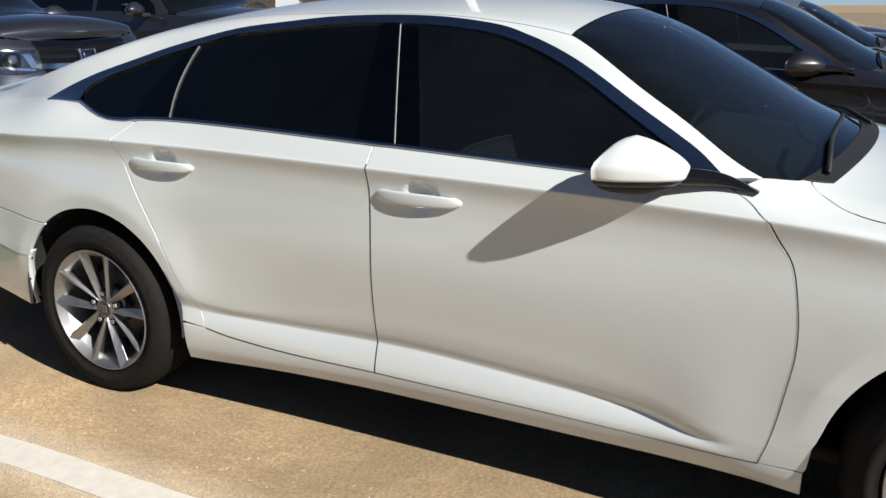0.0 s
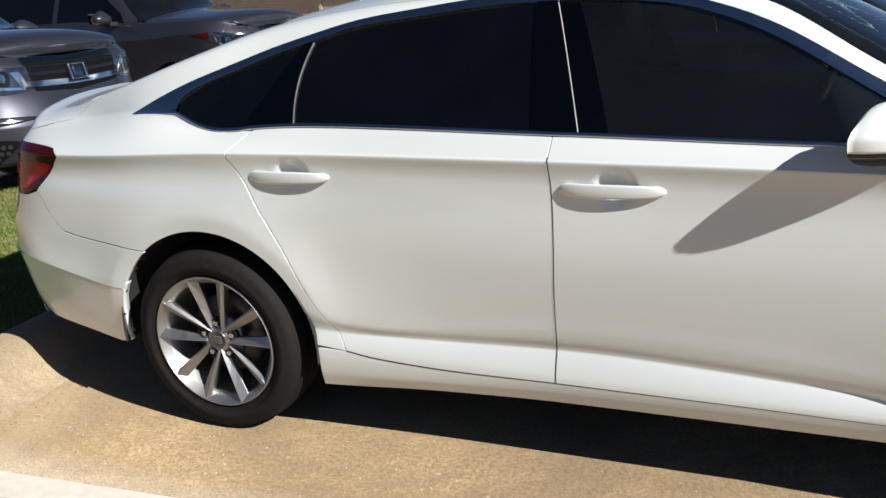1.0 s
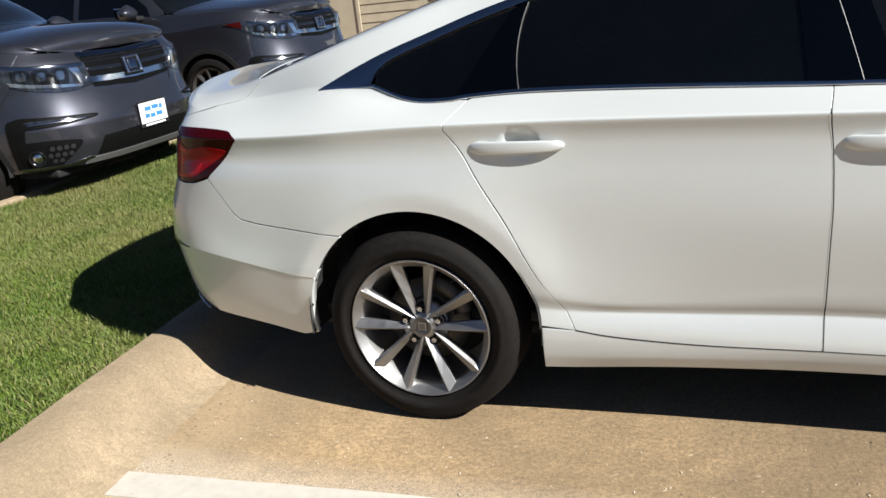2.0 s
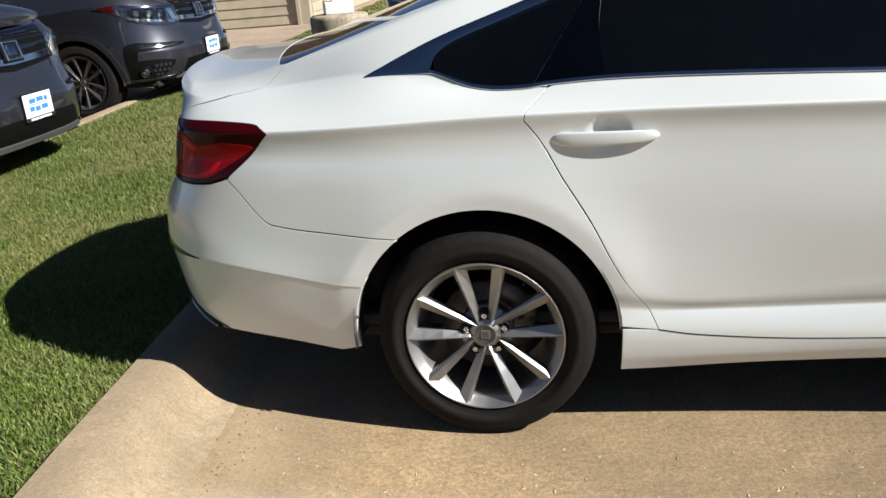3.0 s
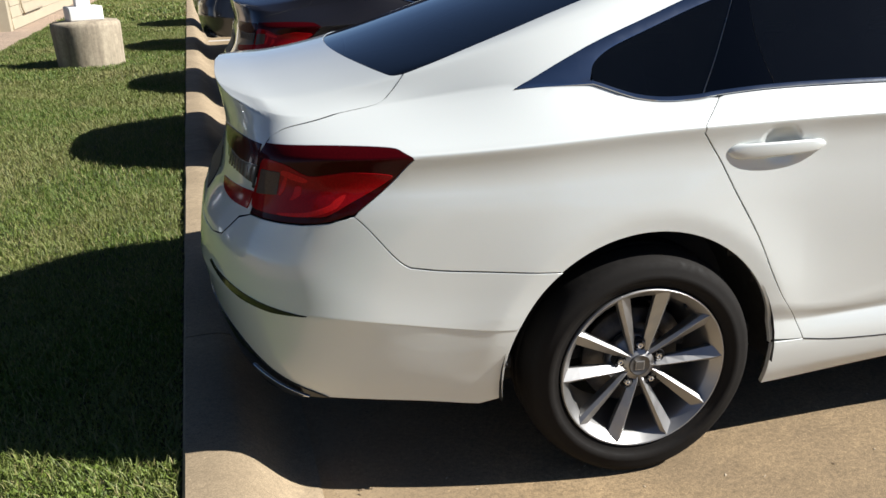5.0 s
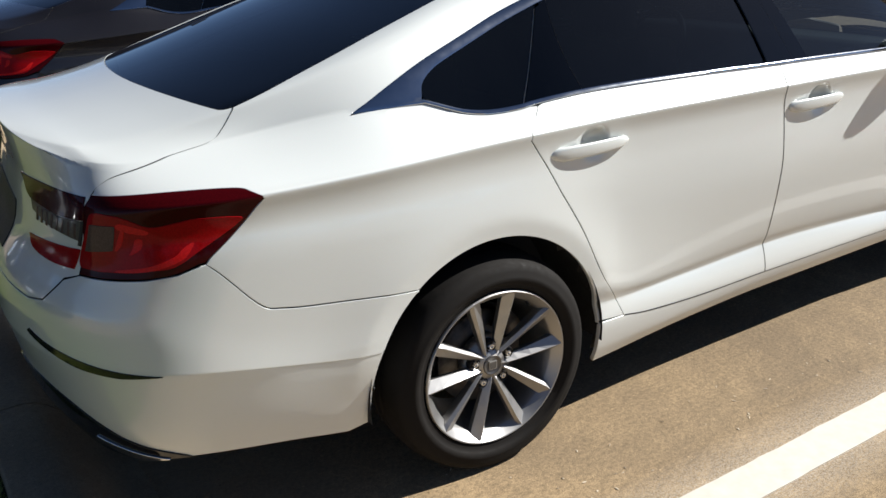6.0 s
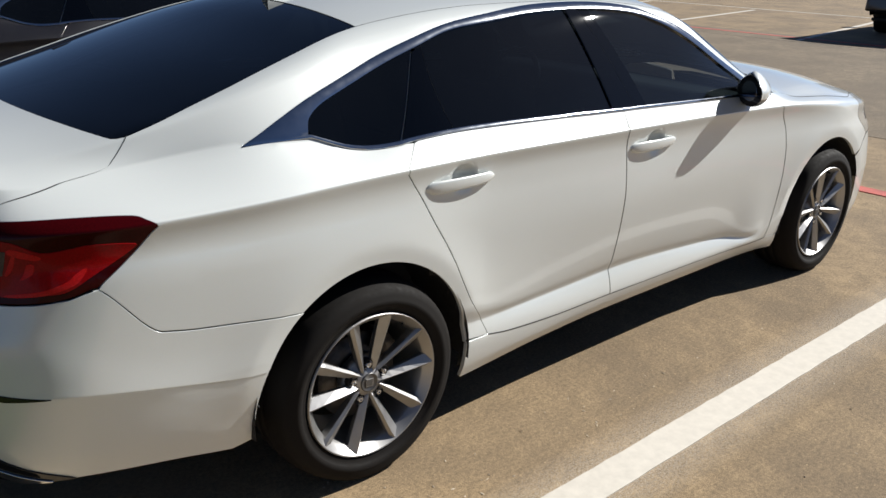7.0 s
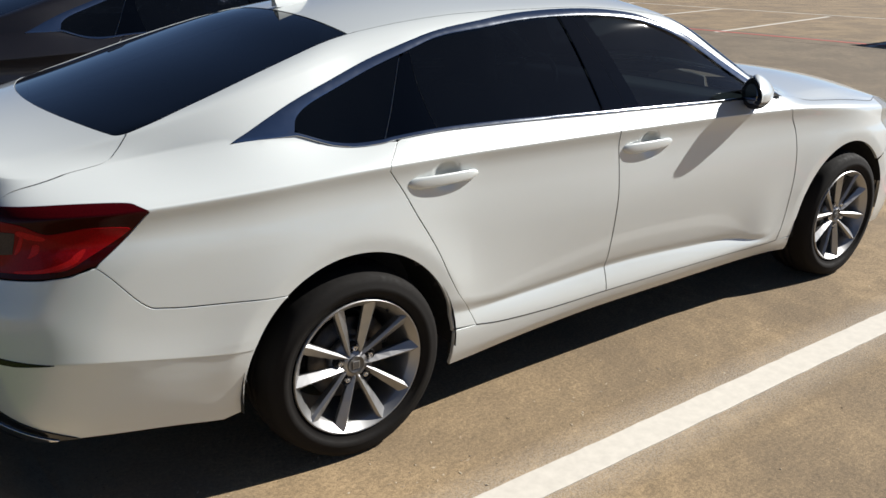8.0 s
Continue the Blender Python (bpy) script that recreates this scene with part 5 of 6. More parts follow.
            panel("lamp_element", S, rounded([(u0 + 0.035, 0.721), (u0 + 0.04, 0.754), (u0 + 0.09, 0.756), (u0 + 0.09, 0.721)], True, True, 3), DARK_CHROME, lamp, gap=0.0, flange=0.004, lift=0.012, mirror=mirror)
        panel("lamp_element", S, [(3.86, 0.768), (3.93, 0.768), (3.99, 0.694), (3.93, 0.694)], CHROME, lamp, gap=0.0, flange=0.004, lift=0.012, mirror=mirror)
        # black corner recess with a running lamp above, a painted blade and the fog pocket below
        vent = panel("bumper_vent", S, rounded([(3.34, 0.04), (3.33, 0.40), (3.38, 0.475), (3.50, 0.50), (3.92, 0.475), (3.97, 0.435), (3.88, 0.40), (3.70, 0.36), (3.46, 0.345), (3.44, 0.25), (3.50, 0.04)], True, (1, 2, 3, 4, 5, 6, 7), 4), MESH_BLACK, car, "black recess in the bumper corner", gap=0.0, flange=0.01, lift=0.009, mirror=mirror)
        panel("running_lamp", S, rounded([(3.47, 0.425), (3.52, 0.455), (3.86, 0.447), (3.90, 0.432), (3.70, 0.415)], True, True, 4), LAMP_GLASS, vent, gap=0.0, flange=0.006, lift=0.013, mirror=mirror)
        panel("bumper_vane", S, [(3.48, 0.405), (3.86, 0.418), (3.87, 0.408), (3.48, 0.392)], CHROME, vent, gap=0.0, flange=0.006, lift=0.016, mirror=mirror)
        pocket = panel("fog_pocket", S, rounded([(3.40, 0.05), (3.40, 0.20), (3.48, 0.235), (3.80, 0.215), (3.74, 0.13), (3.64, 0.05)], True, (1, 2, 3), 4), MESH_BLACK, car, "black honeycomb pocket round the fog lamp", gap=0.0, flange=0.01, lift=0.012, mirror=mirror)
        for i in range(3):
            for j in range(4):
                u, v = 3.585 + 0.045 * j - 0.02 * (i % 2), 0.085 + 0.045 * i
                if u < 3.62 + 0.8 * (v - 0.02):
                    panel("honeycomb_cell", S, [(u, v), (u + 0.012, v + 0.016), (u + 0.028, v + 0.016), (u + 0.034, v), (u + 0.028, v - 0.012), (u + 0.010, v - 0.012)], BLACK_TRIM, pocket, gap=0.0, flange=0.004, lift=0.016, mirror=mirror)
        panel("bumper_lip", S, [(3.36, 0.028), (3.36, 0.048), (3.70, 0.045), (3.86, 0.078), (3.88, 0.058), (3.72, 0.022)], DARK_CHROME, vent, gap=0.0, flange=0.008, lift=0.014, mirror=mirror)
        p, n = S.at([(3.50, (4 - 0.125) if mirror else 0.125)])
        d = Vector(n[0])
        fm = Matrix.Translation(Vector(p[0]) + d * 0.013) @ d.to_track_quat("Z", "Y").to_matrix().to_4x4()
        fog = part("fog_lamp", lathe([(0.058, 0.0), (0.058, 0.016), (0.050, 0.018), (0.046, 0.010), (0.040, 0.004), (0.0, 0.004)], 24, fm), BLACK_GLOSS, pocket)
        part("fog_glass", lathe([(0.036, 0.004), (0.030, 0.010), (0.0, 0.014)], 24, fm), CHROME, fog)
        cup = loft(mirror_rows(0.080, 0.145, 0.085, -0.98, 0.93))
        bmesh.ops.transform(cup, matrix=pose(2.02, side * 1.10, 1.285, 0, 0, side * -12), verts=cup.verts[:])
        head = part("door_mirror", cup, body, car)
        part("mirror_glass", box(0.006, 0.19, 0.12, pose(1.925, side * 1.10, 1.225, 0, 0, side * -12), 0.02), MIRROR, head, smooth=False)
        part("mirror_arm", box(0.08, 0.12, 0.05, pose(2.03, side * 0.97, 1.19), 0.015), BLACK_TRIM, head)
    shield = [(1.62, 1.40), (2.0, 1.36), (2.25, 1.25), (2.33, 1.16), *[(2.36, v) for v in np.linspace(1.25, 2.75, 24)]]
    shield = [*shield, *mir(shield[:4]), *[(1.62, v) for v in np.linspace(2.58, 1.42, 20)]]
    panel("windshield", S, shield, TINT_LIGHT, car, "clear windshield", gap=0.001, lift=-0.002)
    panel("roof", S, [*[(u, 1.42) for u in np.linspace(-1.1, 1.58, 24)], *[(1.60, v) for v in np.linspace(1.44, 2.56, 20)], *[(u, 2.58) for u in np.linspace(1.58, -1.1, 24)], *[(-1.12, v) for v in np.linspace(2.56, 1.44, 20)]], body, car, gap=0.0, flange=0)
    hood = [*hood_side[1:], (3.72, 1.01), *[(3.93, v) for v in np.linspace(1.1, 2.9, 30)], (3.72, 2.99), *mir(hood_side[1:]), *[(2.40, v) for v in np.linspace(2.85, 1.15, 24)]]
    panel("bonnet", S, hood, body, car)
    nose = [*low([(3.22, 0.72)]), *low(arc(2.82, 0.36, 0.43, 46, -8, 14)), *[(u, 0.0) for u in np.linspace(3.3, uf, 20)], *[(uf, v) for v in np.linspace(0.02, 0.60, 14)], (4.05, 0.62), (3.98, 0.74), (3.8, 0.70), (3.55, 0.68)]
    half_turn("front_bumper", panel("front_bumper", S, nose, body, car, gap=0.001, flange=0.0))
    half_turn("front_panel", panel("front_panel", S, [(3.24, 0.40), (3.06, 0.66), (3.06, 0.985), *[(u, 0.985) for u in np.linspace(3.3, uf, 14)], (uf, 0.60), (3.6, 0.42)], body, car, gap=0.0, flange=0.0, lift=-0.006))
    half_turn("grille", panel("grille", S, [(uf, 0.66), (4.05, 0.67), (4.0, 0.75), (4.0, 0.955), (uf, 0.955)], MESH_BLACK, car, "black grille", gap=0.0, flange=0, lift=0.002))
    for v0, v1 in ((0.875, 0.945), (0.690, 0.715)):
        half_turn("grille_bar", panel("grille_bar", S, [(uf, v0), (3.99, v0), (3.99, v1), (uf, v1)], DARK_CHROME if v0 > 0.8 else CHROME, car, "chrome grille bar", gap=0.0, flange=0.015, lift=0.012))
    for v0 in (0.74, 0.79, 0.84):
        half_turn("grille_slat", panel("grille_slat", S, [(uf, v0), (4.02, v0), (4.02, v0 + 0.018), (uf, v0 + 0.018)], BLACK_GLOSS, car, gap=0.0, flange=0.012, lift=0.006))
    lean = pose(3.722, 0, 0.88, 0, -13, 0)
    badge = part("badge", box(0.012, 0.19, 0.155, lean, 0.005), BLACK_GLOSS, car, "chrome maker's badge drawn as a plain shape")
    for y, z, wy, wz in ((-0.076, 0.0775, 0.016, 0.13), (0.076, 0.0775, 0.016, 0.13), (0, 0.134, 0.15, 0.014), (0, 0.020, 0.15, 0.014)):
        part("badge_rim", box(0.02, wy, wz, lean @ pose(0.008, y, z - wz / 2), 0.006), CHROME, badge)
    part("badge_field", box(0.014, 0.085, 0.080, lean @ pose(0.006, 0, 0.038), 0.010), DARK_CHROME, badge)
    half_turn("lower_grille", panel("lower_grille", S, [(uf, 0.07), (3.90, 0.07), (3.98, 0.21), (uf, 0.235)], MESH_BLACK, car, "black honeycomb lower grille", gap=0.0, flange=0, lift=0.004))
    half_turn("skid_plate", panel("skid_plate", S, [(uf, 0.005), (3.80, 0.005), (3.84, 0.055), (uf, 0.060)], SKID, car, "silver skid plate", gap=0.0, flange=0.012, lift=0.010))
    build_plate(car, pose(3.812, 0, 0.515))
    wells = [(0, 0.36, 0.46), (2.82, 0.36, 0.46)]
    for v0, v1 in ((0.02, 0.97), (3.03, 3.98)):
        inner_shell(S, car, [(-1.0, 3.3, v0, v1, wells)], 0.03, "inner_panel", UNDER)
    inner_shell(S, car, [(2.42, 3.85, 1.03, 2.97, [])], 0.025, "inner_deck", UNDER)
    part("underbody", box(4.5, 1.6, 0.06, pose(1.3, 0, 0.27), 0.02), UNDER, car)
    part("tailgate", box(0.12, 1.75, 1.15, pose(-1.12, 0, 0.45, 0, 6, 0), 0.05, 3), body, car)
    part("dashboard", box(0.6, 1.6, 0.3, pose(2.15, 0, 0.86), 0.08, 3), CLOTH, car)
    for y in (-0.42, 0.42):
        seat("front_seat", car, pose(1.2, y, 0.66), 0.54)
    for x in (0, 2.82):
        for side in (-1, 1):
            build_wheel(0.378, 0.262, 0.21, car, pose(x, side * 0.972, 0.372, 0, 0, 0 if side < 0 else 180), 20, True)
    return car


# ---- ground, kerbs and lines ----
def concrete(name, colour, stain, scale=1.0, strong=1.0, line_at=None, gutter=False):
    """Weathered concrete: broad stains, sandy mottle, fine grit, and a few pale chips and dark specks."""
    m, nt, p = material(name)
    shade = lambda k: tuple(min(1.0, x * (1 + (k - 1) * strong)) for x in colour)
    big, mid = noisy(nt, 1.1 * scale, 7, 0.66), noisy(nt, 9.0 * scale, 9, 0.74)
    sand, grit = noisy(nt, 70.0, 6, 0.8), noisy(nt, 330.0, 3, 0.6)
    c = ramp(nt, mid, [(0.36, shade(0.78)), (0.5, colour), (0.64, shade(1.28))])
    c = mixed(nt, ramp(nt, big, [(0.40, (0, 0, 0)), (0.60, (0.9, 0.9, 0.9))]), c, stain)
    c = mixed(nt, 1.0, c, ramp(nt, sand, [(0.32, (1 - 0.55 * strong,) * 3), (0.60, (1, 1, 1))]), "MULTIPLY")
    c = mixed(nt, 0.8 * strong, c, ramp(nt, grit, [(0.38, (0.30, 0.30, 0.30)), (0.62, (0.70, 0.70, 0.70))]), "OVERLAY")
    chips = node(nt, "ShaderNodeTexVoronoi", Scale=38.0)
    nt.links.new(coords(nt), chips.inputs["Vector"])
    some = ramp(nt, chips.outputs["Color"], [(0.70, (0, 0, 0)), (0.74, (1, 1, 1))])
    flecks = mixed(nt, 1.0, ramp(nt, chips.outputs["Distance"], [(0.05, (0.7, 0.7, 0.7)), (0.16, (0, 0, 0))]), some, "MULTIPLY")
    c = mixed(nt, flecks, c, shade(1.6))
    specks = node(nt, "ShaderNodeTexVoronoi", Scale=17.0)
    nt.links.new(coords(nt, (1.0, 1.03, 0.97)), specks.inputs["Vector"])
    few = ramp(nt, specks.outputs["Color"], [(0.80, (0, 0, 0)), (0.83, (1, 1, 1))])
    c = mixed(nt, mixed(nt, 1.0, ramp(nt, specks.outputs["Distance"], [(0.03, (0.6, 0.6, 0.6)), (0.07, (0, 0, 0))]), few, "MULTIPLY"), c, shade(0.4))
    if gutter:  # pale sand washed up along the kerb's foot
        tex = nt.nodes.new("ShaderNodeTexCoord")
        turned = nt.nodes.new("ShaderNodeMapping")
        turned.inputs["Location"].default_value = (1.285, 0.0, 0.0)
        turned.inputs["Rotation"].default_value = (0, 0, -radians(3.9))
        nt.links.new(tex.outputs["Object"], turned.inputs[0])
        xyz = nt.nodes.new("ShaderNodeSeparateXYZ")
        nt.links.new(turned.outputs[0], xyz.inputs[0])
        wash = ramp(nt, xyz.outputs[0], [(0.30, (0, 0, 0)), (0.40, (0.60, 0.60, 0.60)), (0.90, (0, 0, 0))])
        ragged = ramp(nt, noisy(nt, 5.0, 6, 0.7), [(0.30, (0.35, 0.35, 0.35)), (0.60, (1, 1, 1))])
        c = mixed(nt, mixed(nt, 1.0, wash, ragged, "MULTIPLY"), c, (0.375, 0.288, 0.182))
    if line_at is not None:  # pale overspray on both sides of a painted line
        tex = nt.nodes.new("ShaderNodeTexCoord")
        xyz = nt.nodes.new("ShaderNodeSeparateXYZ")
        nt.links.new(tex.outputs["Object"], xyz.inputs[0])
        off = node(nt, "ShaderNodeMath", operation="SUBTRACT")
        nt.links.new(xyz.outputs[1], off.inputs[0])
        off.inputs[1].default_value = line_at
        away = node(nt, "ShaderNodeMath", operation="ABSOLUTE")
        nt.links.new(off.outputs[0], away.inputs[0])
        near = ramp(nt, away.outputs[0], [(0.05, (0.62, 0.62, 0.62)), (0.20, (0, 0, 0))])
        dots = ramp(nt, noisy(nt, 160.0, 4, 0.8), [(0.44, (0, 0, 0)), (0.58, (1, 1, 1))])
        c = mixed(nt, mixed(nt, 1.0, near, dots, "MULTIPLY"), c, (0.58, 0.53, 0.46))
    nt.links.new(c, p.inputs["Base Color"])
    p.inputs["Roughness"].default_value = 0.88
    p.inputs["Diffuse Roughness"].default_value = 0.35
    bump(nt, p, mixed(nt, 0.35, sand, grit), 0.5, 0.003)
    return m


CONCRETE = concrete("tan_concrete", (0.392, 0.277, 0.152), (0.249, 0.177, 0.102), line_at=-1.40, gutter=True)
AISLE = concrete("grey_concrete", (0.265, 0.202, 0.128), (0.20, 0.150, 0.096))
KERB = concrete("kerb_concrete", (0.350, 0.270, 0.174), (0.270, 0.206, 0.131), 2.0, 0.6)
DRIVE = concrete("pinkish_concrete", (0.42, 0.31, 0.23), (0.33, 0.25, 0.19))
SOIL = simple("dark_soil", (0.035, 0.04, 0.014), 0.95, 0, 0, 0.4, 14.0, 0.01)
LINE_WHITE = simple("white_road_paint", (0.555, 0.515, 0.45), 0.65, 0, 0, 0.08, 25.0, 0.0008)
LINE_RED = simple("faded_red_paint", (0.42, 0.09, 0.07), 0.75, 0, 0, 0.3, 9.0)
JOINT = simple("dark_joint_filler", (0.05, 0.045, 0.04), 0.9)


def flat(name, w, l, h, m, mat, label, cat):
    return tagged(part(name, box(w, l, h, m), mat, smooth=False), label, cat, kind="structure")


flat("ground", 1600, 1600, 0.3, pose(0, 0, -0.3), CONCRETE, "tan concrete parking lot with stains and grit", "ground")
flat("road", 8.2, 260, 0.003, pose(9.15, 20, 0, 0, 0, 4), AISLE, "greyer concrete driving lane between parking rows", "road")
flat("pavement", 30, 24, 0.004, pose(-19.75, 19.5, 0, 0, 0, 3.9), DRIVE, "pinkish concrete apron in front of the building", "pavement")
VERGE = pose(-1.285, 0, 0, 0, 0, 3.9)

line_bm = bmesh.new()
rng = random.Random(4)
cols = []
for i in range(90):
    x = -0.86 + 5.8 * i / 89
    y0, y1 = -1.335 - 0.06 * max(0, 0.1 - x) + rng.uniform(-0.002, 0.002), -1.458 - 0.06 * max(0, 0.1 - x) + rng.uniform(-0.002, 0.002)
    cols.append([line_bm.verts.new(v) for v in ((x, y0, -0.01), (x, y0, 0.0035), (x, y1, 0.0035), (x, y1, -0.01))])
for a, b in zip(cols, cols[1:]):
    for k in range(3):
        line_bm.faces.new((a[k], a[k + 1], b[k + 1], b[k]))
line_bm.faces.new(cols[0][::-1])
line_bm.faces.new(cols[-1])
bmesh.ops.recalc_face_normals(line_bm, faces=line_bm.faces[:])
tagged(part("parking_line", line_bm, LINE_WHITE, smooth=False), "white painted line beside the parking bay", "line", kind="structure")
for y in (2.0, 5.45, 8.9, 12.3):
    flat("parking_line", 5.7, 0.2, 0.0035, pose(1.9 - 0.07 * y, y, 0), LINE_WHITE, "white painted line between parking bays", "line")
for y in (4.75, 7.95, 11.2, 14.4):
    flat("parking_line", 6.0, 0.11, 0.0035, pose(16.4, y + 0.45, 0, 0, 0, 10), LINE_WHITE, "white painted line of the far parking row", "line")
flat("parking_line", 0.11, 30, 0.0035, pose(19.6, 12.0, 0, 0, 0, 4), LINE_WHITE, "white painted line across the far parking row", "line")
flat("fire_lane_line", 0.13, 44, 0.0065, pose(12.95, 18, 0, 0, 0, 4), LINE_RED, "faded red fire lane line along the driving lane", "line")
flat("fire_lane_line", 0.13, 14, 0.0065, pose(5.05, -6.7, 0, 0, 0, 4), LINE_RED, "faded red fire lane line along the driving lane", "line")
flat("expansion_joint", 0.02, 44, 0.0045, pose(12.25, 18, 0, 0, 0, 4), JOINT, "dark joint line in the concrete", "joint")


def kerb_section(name, prof, y0, y1, parent):
    bm = bmesh.new()
    n = max(2, int((y1 - y0) / 0.12))
    rows = [[bm.verts.new((x + 0.004 * noise.noise((x * 9, (y0 + (y1 - y0) * i / n) * 3, 1)), y0 + (y1 - y0) * i / n, z + 0.004 * noise.noise((x * 7, (y0 + (y1 - y0) * i / n) * 2.3, 7)))) for x, z in prof] for i in range(n + 1)]
    for a, b in zip(rows, rows[1:]):
        for k in range(len(prof) - 1):
            bm.faces.new((a[k], a[k + 1], b[k + 1], b[k]))
    bm.faces.new(rows[0])
    bm.faces.new(rows[-1][::-1])
    bmesh.ops.recalc_face_normals(bm, faces=bm.faces[:])
    ob = part(name, bm, KERB, parent)
    ob.data.set_sharp_from_angle(angle=radians(40))
    return ob


near_profile = [(-0.006, -0.05), (0.0, 0.150), (0.008, 0.160), (0.06, 0.163), (0.115, 0.160), (0.15, 0.150), (0.18, 0.130), (0.21, 0.100), (0.24, 0.066), (0.27, 0.038), (0.295, 0.021), (0.32, 0.010), (0.35, 0.003), (0.37, -0.006), (0.375, -0.03)]
far_profile = [(-2.72 - x, z) for x, z in near_profile]
for label, prof, y0, y1 in (("pale concrete kerb rolling down to the parking bays", near_profile, -9, 33), ("pale concrete kerb along the lawn", far_profile, -9, 9.3)):
    kerb = tagged(new("kerb"), label, "kerb", kind="structure")
    kerb.matrix_world = VERGE
    y = y0
    while y < y1:
        kerb_section("kerb_section", prof, y, min(y + 2.99, y1), kerb)
        y += 3.0
lawn = bmesh.new()
rows = []
for i in range(200):
    y = -9 + 42 * i / 199
    rows.append([lawn.verts.new((x, y, 0.125 + 0.02 * noise.noise((x * 1.5, y * 1.5, 3)) + 0.012 * math.sin(math.pi * (-x) / 2.72))) for x in np.linspace(-0.002, -2.718, 16)])
for a, b in zip(rows, rows[1:]):
    for k in range(15):
        lawn.faces.new((a[k], a[k + 1], b[k + 1], b[k]))
lawn_ob = part("lawn_soil", lawn, SOIL)
lawn_ob.matrix_world = VERGE
tagged(lawn_ob, "dark soil of the lawn strip between two kerbs", "ground", kind="structure")


def blades_material(name, a, b, c, dry):
    m, nt, p = material(name)
    g = nt.nodes.new("ShaderNodeNewGeometry")
    col = ramp(nt, g.outputs["Random Per Island"], [(0.0, a), (0.45, b), (0.80, c), (0.90, dry), (1.0, dry)])
    patch = noisy(nt, 0.9, 4)
    col = mixed(nt, ramp(nt, patch, [(0.42, (0, 0, 0)), (0.66, (0.6, 0.6, 0.6))]), col, dry)
    nt.links.new(col, p.inputs["Base Color"])
    p.inputs["Roughness"].default_value = 0.6
    thin = nt.nodes.new("ShaderNodeBsdfTranslucent")
    nt.links.new(col, thin.inputs[0])
    mix = nt.nodes.new("ShaderNodeMixShader")
    mix.inputs[0].default_value = 0.25
    nt.links.new(p.outputs[0], mix.inputs[1])
    nt.links.new(thin.outputs[0], mix.inputs[2])
    nt.links.new(mix.outputs[0], nt.nodes["Material Output"].inputs[0])
    return m


def blade_field(name, boxes, mat, label, seed):
    """Bent grass blades scattered over boxes of (x0, x1, y0, y1, count, height, width), as one mesh."""
    r = np.random.RandomState(seed)
    allv, allf = [], []
    off = 0
    for x0, x1, y0, y1, n, hgt, wid in boxes:
        x, y = r.uniform(x0, x1, n), r.uniform(y0, y1, n)
        z = np.array([0.118 + 0.02 * noise.noise((a * 1.5, b * 1.5, 3)) + 0.012 * math.sin(math.pi * (-a) / 2.72) for a, b in zip(x, y)])
        ang, h = r.uniform(0, 2 * np.pi, n), hgt * r.uniform(0.5, 1.25, n)
        lean = r.uniform(0.15, 1.1, n) * h
        w = wid * r.uniform(0.6, 1.3, n) / 2
        dx, dy = np.cos(ang), np.sin(ang)
        tw = r.uniform(-0.8, 0.8, n)
        sx, sy = -np.sin(ang + tw), np.cos(ang + tw)
        P = np.zeros((n, 5, 3))
        P[:, 0] = np.stack([x - sx * w, y - sy * w, z], 1)
        P[:, 1] = np.stack([x + sx * w, y + sy * w, z], 1)
        P[:, 2] = np.stack([x + dx * lean * 0.35 + sx * w * 0.8, y + dy * lean * 0.35 + sy * w * 0.8, z + h * 0.62], 1)
        P[:, 3] = np.stack([x + dx * lean * 0.35 - sx * w * 0.8, y + dy * lean * 0.35 - sy * w * 0.8, z + h * 0.62], 1)
        P[:, 4] = np.stack([x + dx * lean, y + dy * lean, z + h * 0.95], 1)
        allv.append(P.reshape(-1, 3))
        b = off + 5 * np.arange(n)[:, None]
        allf.append(np.stack([b + (0, 1, 2), b + (0, 2, 3), b + (3, 2, 4)], 1).reshape(-1, 3))
        off += 5 * n
    v, fcs = np.concatenate(allv), np.concatenate(allf)
    me = bpy.data.meshes.new(name)
    me.vertices.add(len(v))
    me.vertices.foreach_set("co", v.ravel())
    me.loops.add(fcs.size)
    me.loops.foreach_set("vertex_index", fcs.ravel().astype(np.int32))
    me.polygons.add(len(fcs))
    me.polygons.foreach_set("loop_start", np.arange(0, fcs.size, 3, dtype=np.int32))
    me.polygons.foreach_set("loop_total", np.full(len(fcs), 3, dtype=np.int32))
    me.update(calc_edges=True)
    me.materials.append(mat)
    ob = new(name, me)
    ob.matrix_world = VERGE
    return tagged(ob, label, "grass", kind="stuff")


BLADES = blades_material("grass_blades", (0.058, 0.102, 0.013), (0.108, 0.168, 0.024), (0.180, 0.232, 0.045), (0.29, 0.26, 0.105))
LEAVES = blades_material("weed_leaves", (0.066, 0.125, 0.012), (0.128, 0.214, 0.020), (0.205, 0.292, 0.040), (0.29, 0.31, 0.085))
blade_field("grass", [(-2.72, -0.01, -2.2, 2.5, 165000, 0.038, 0.0036), (-2.72, -0.01, 2.5, 7.0, 100000, 0.042, 0.0052), (-2.72, -0.01, 7.0, 16.0, 75000, 0.045, 0.0085), (-2.72, -0.01, 16.0, 33.0, 16000, 0.07, 0.025), (-2.72, -0.01, -9.0, -2.2, 60000, 0.045, 0.011)], BLADES, "mown green lawn grass with dry patches", 3)
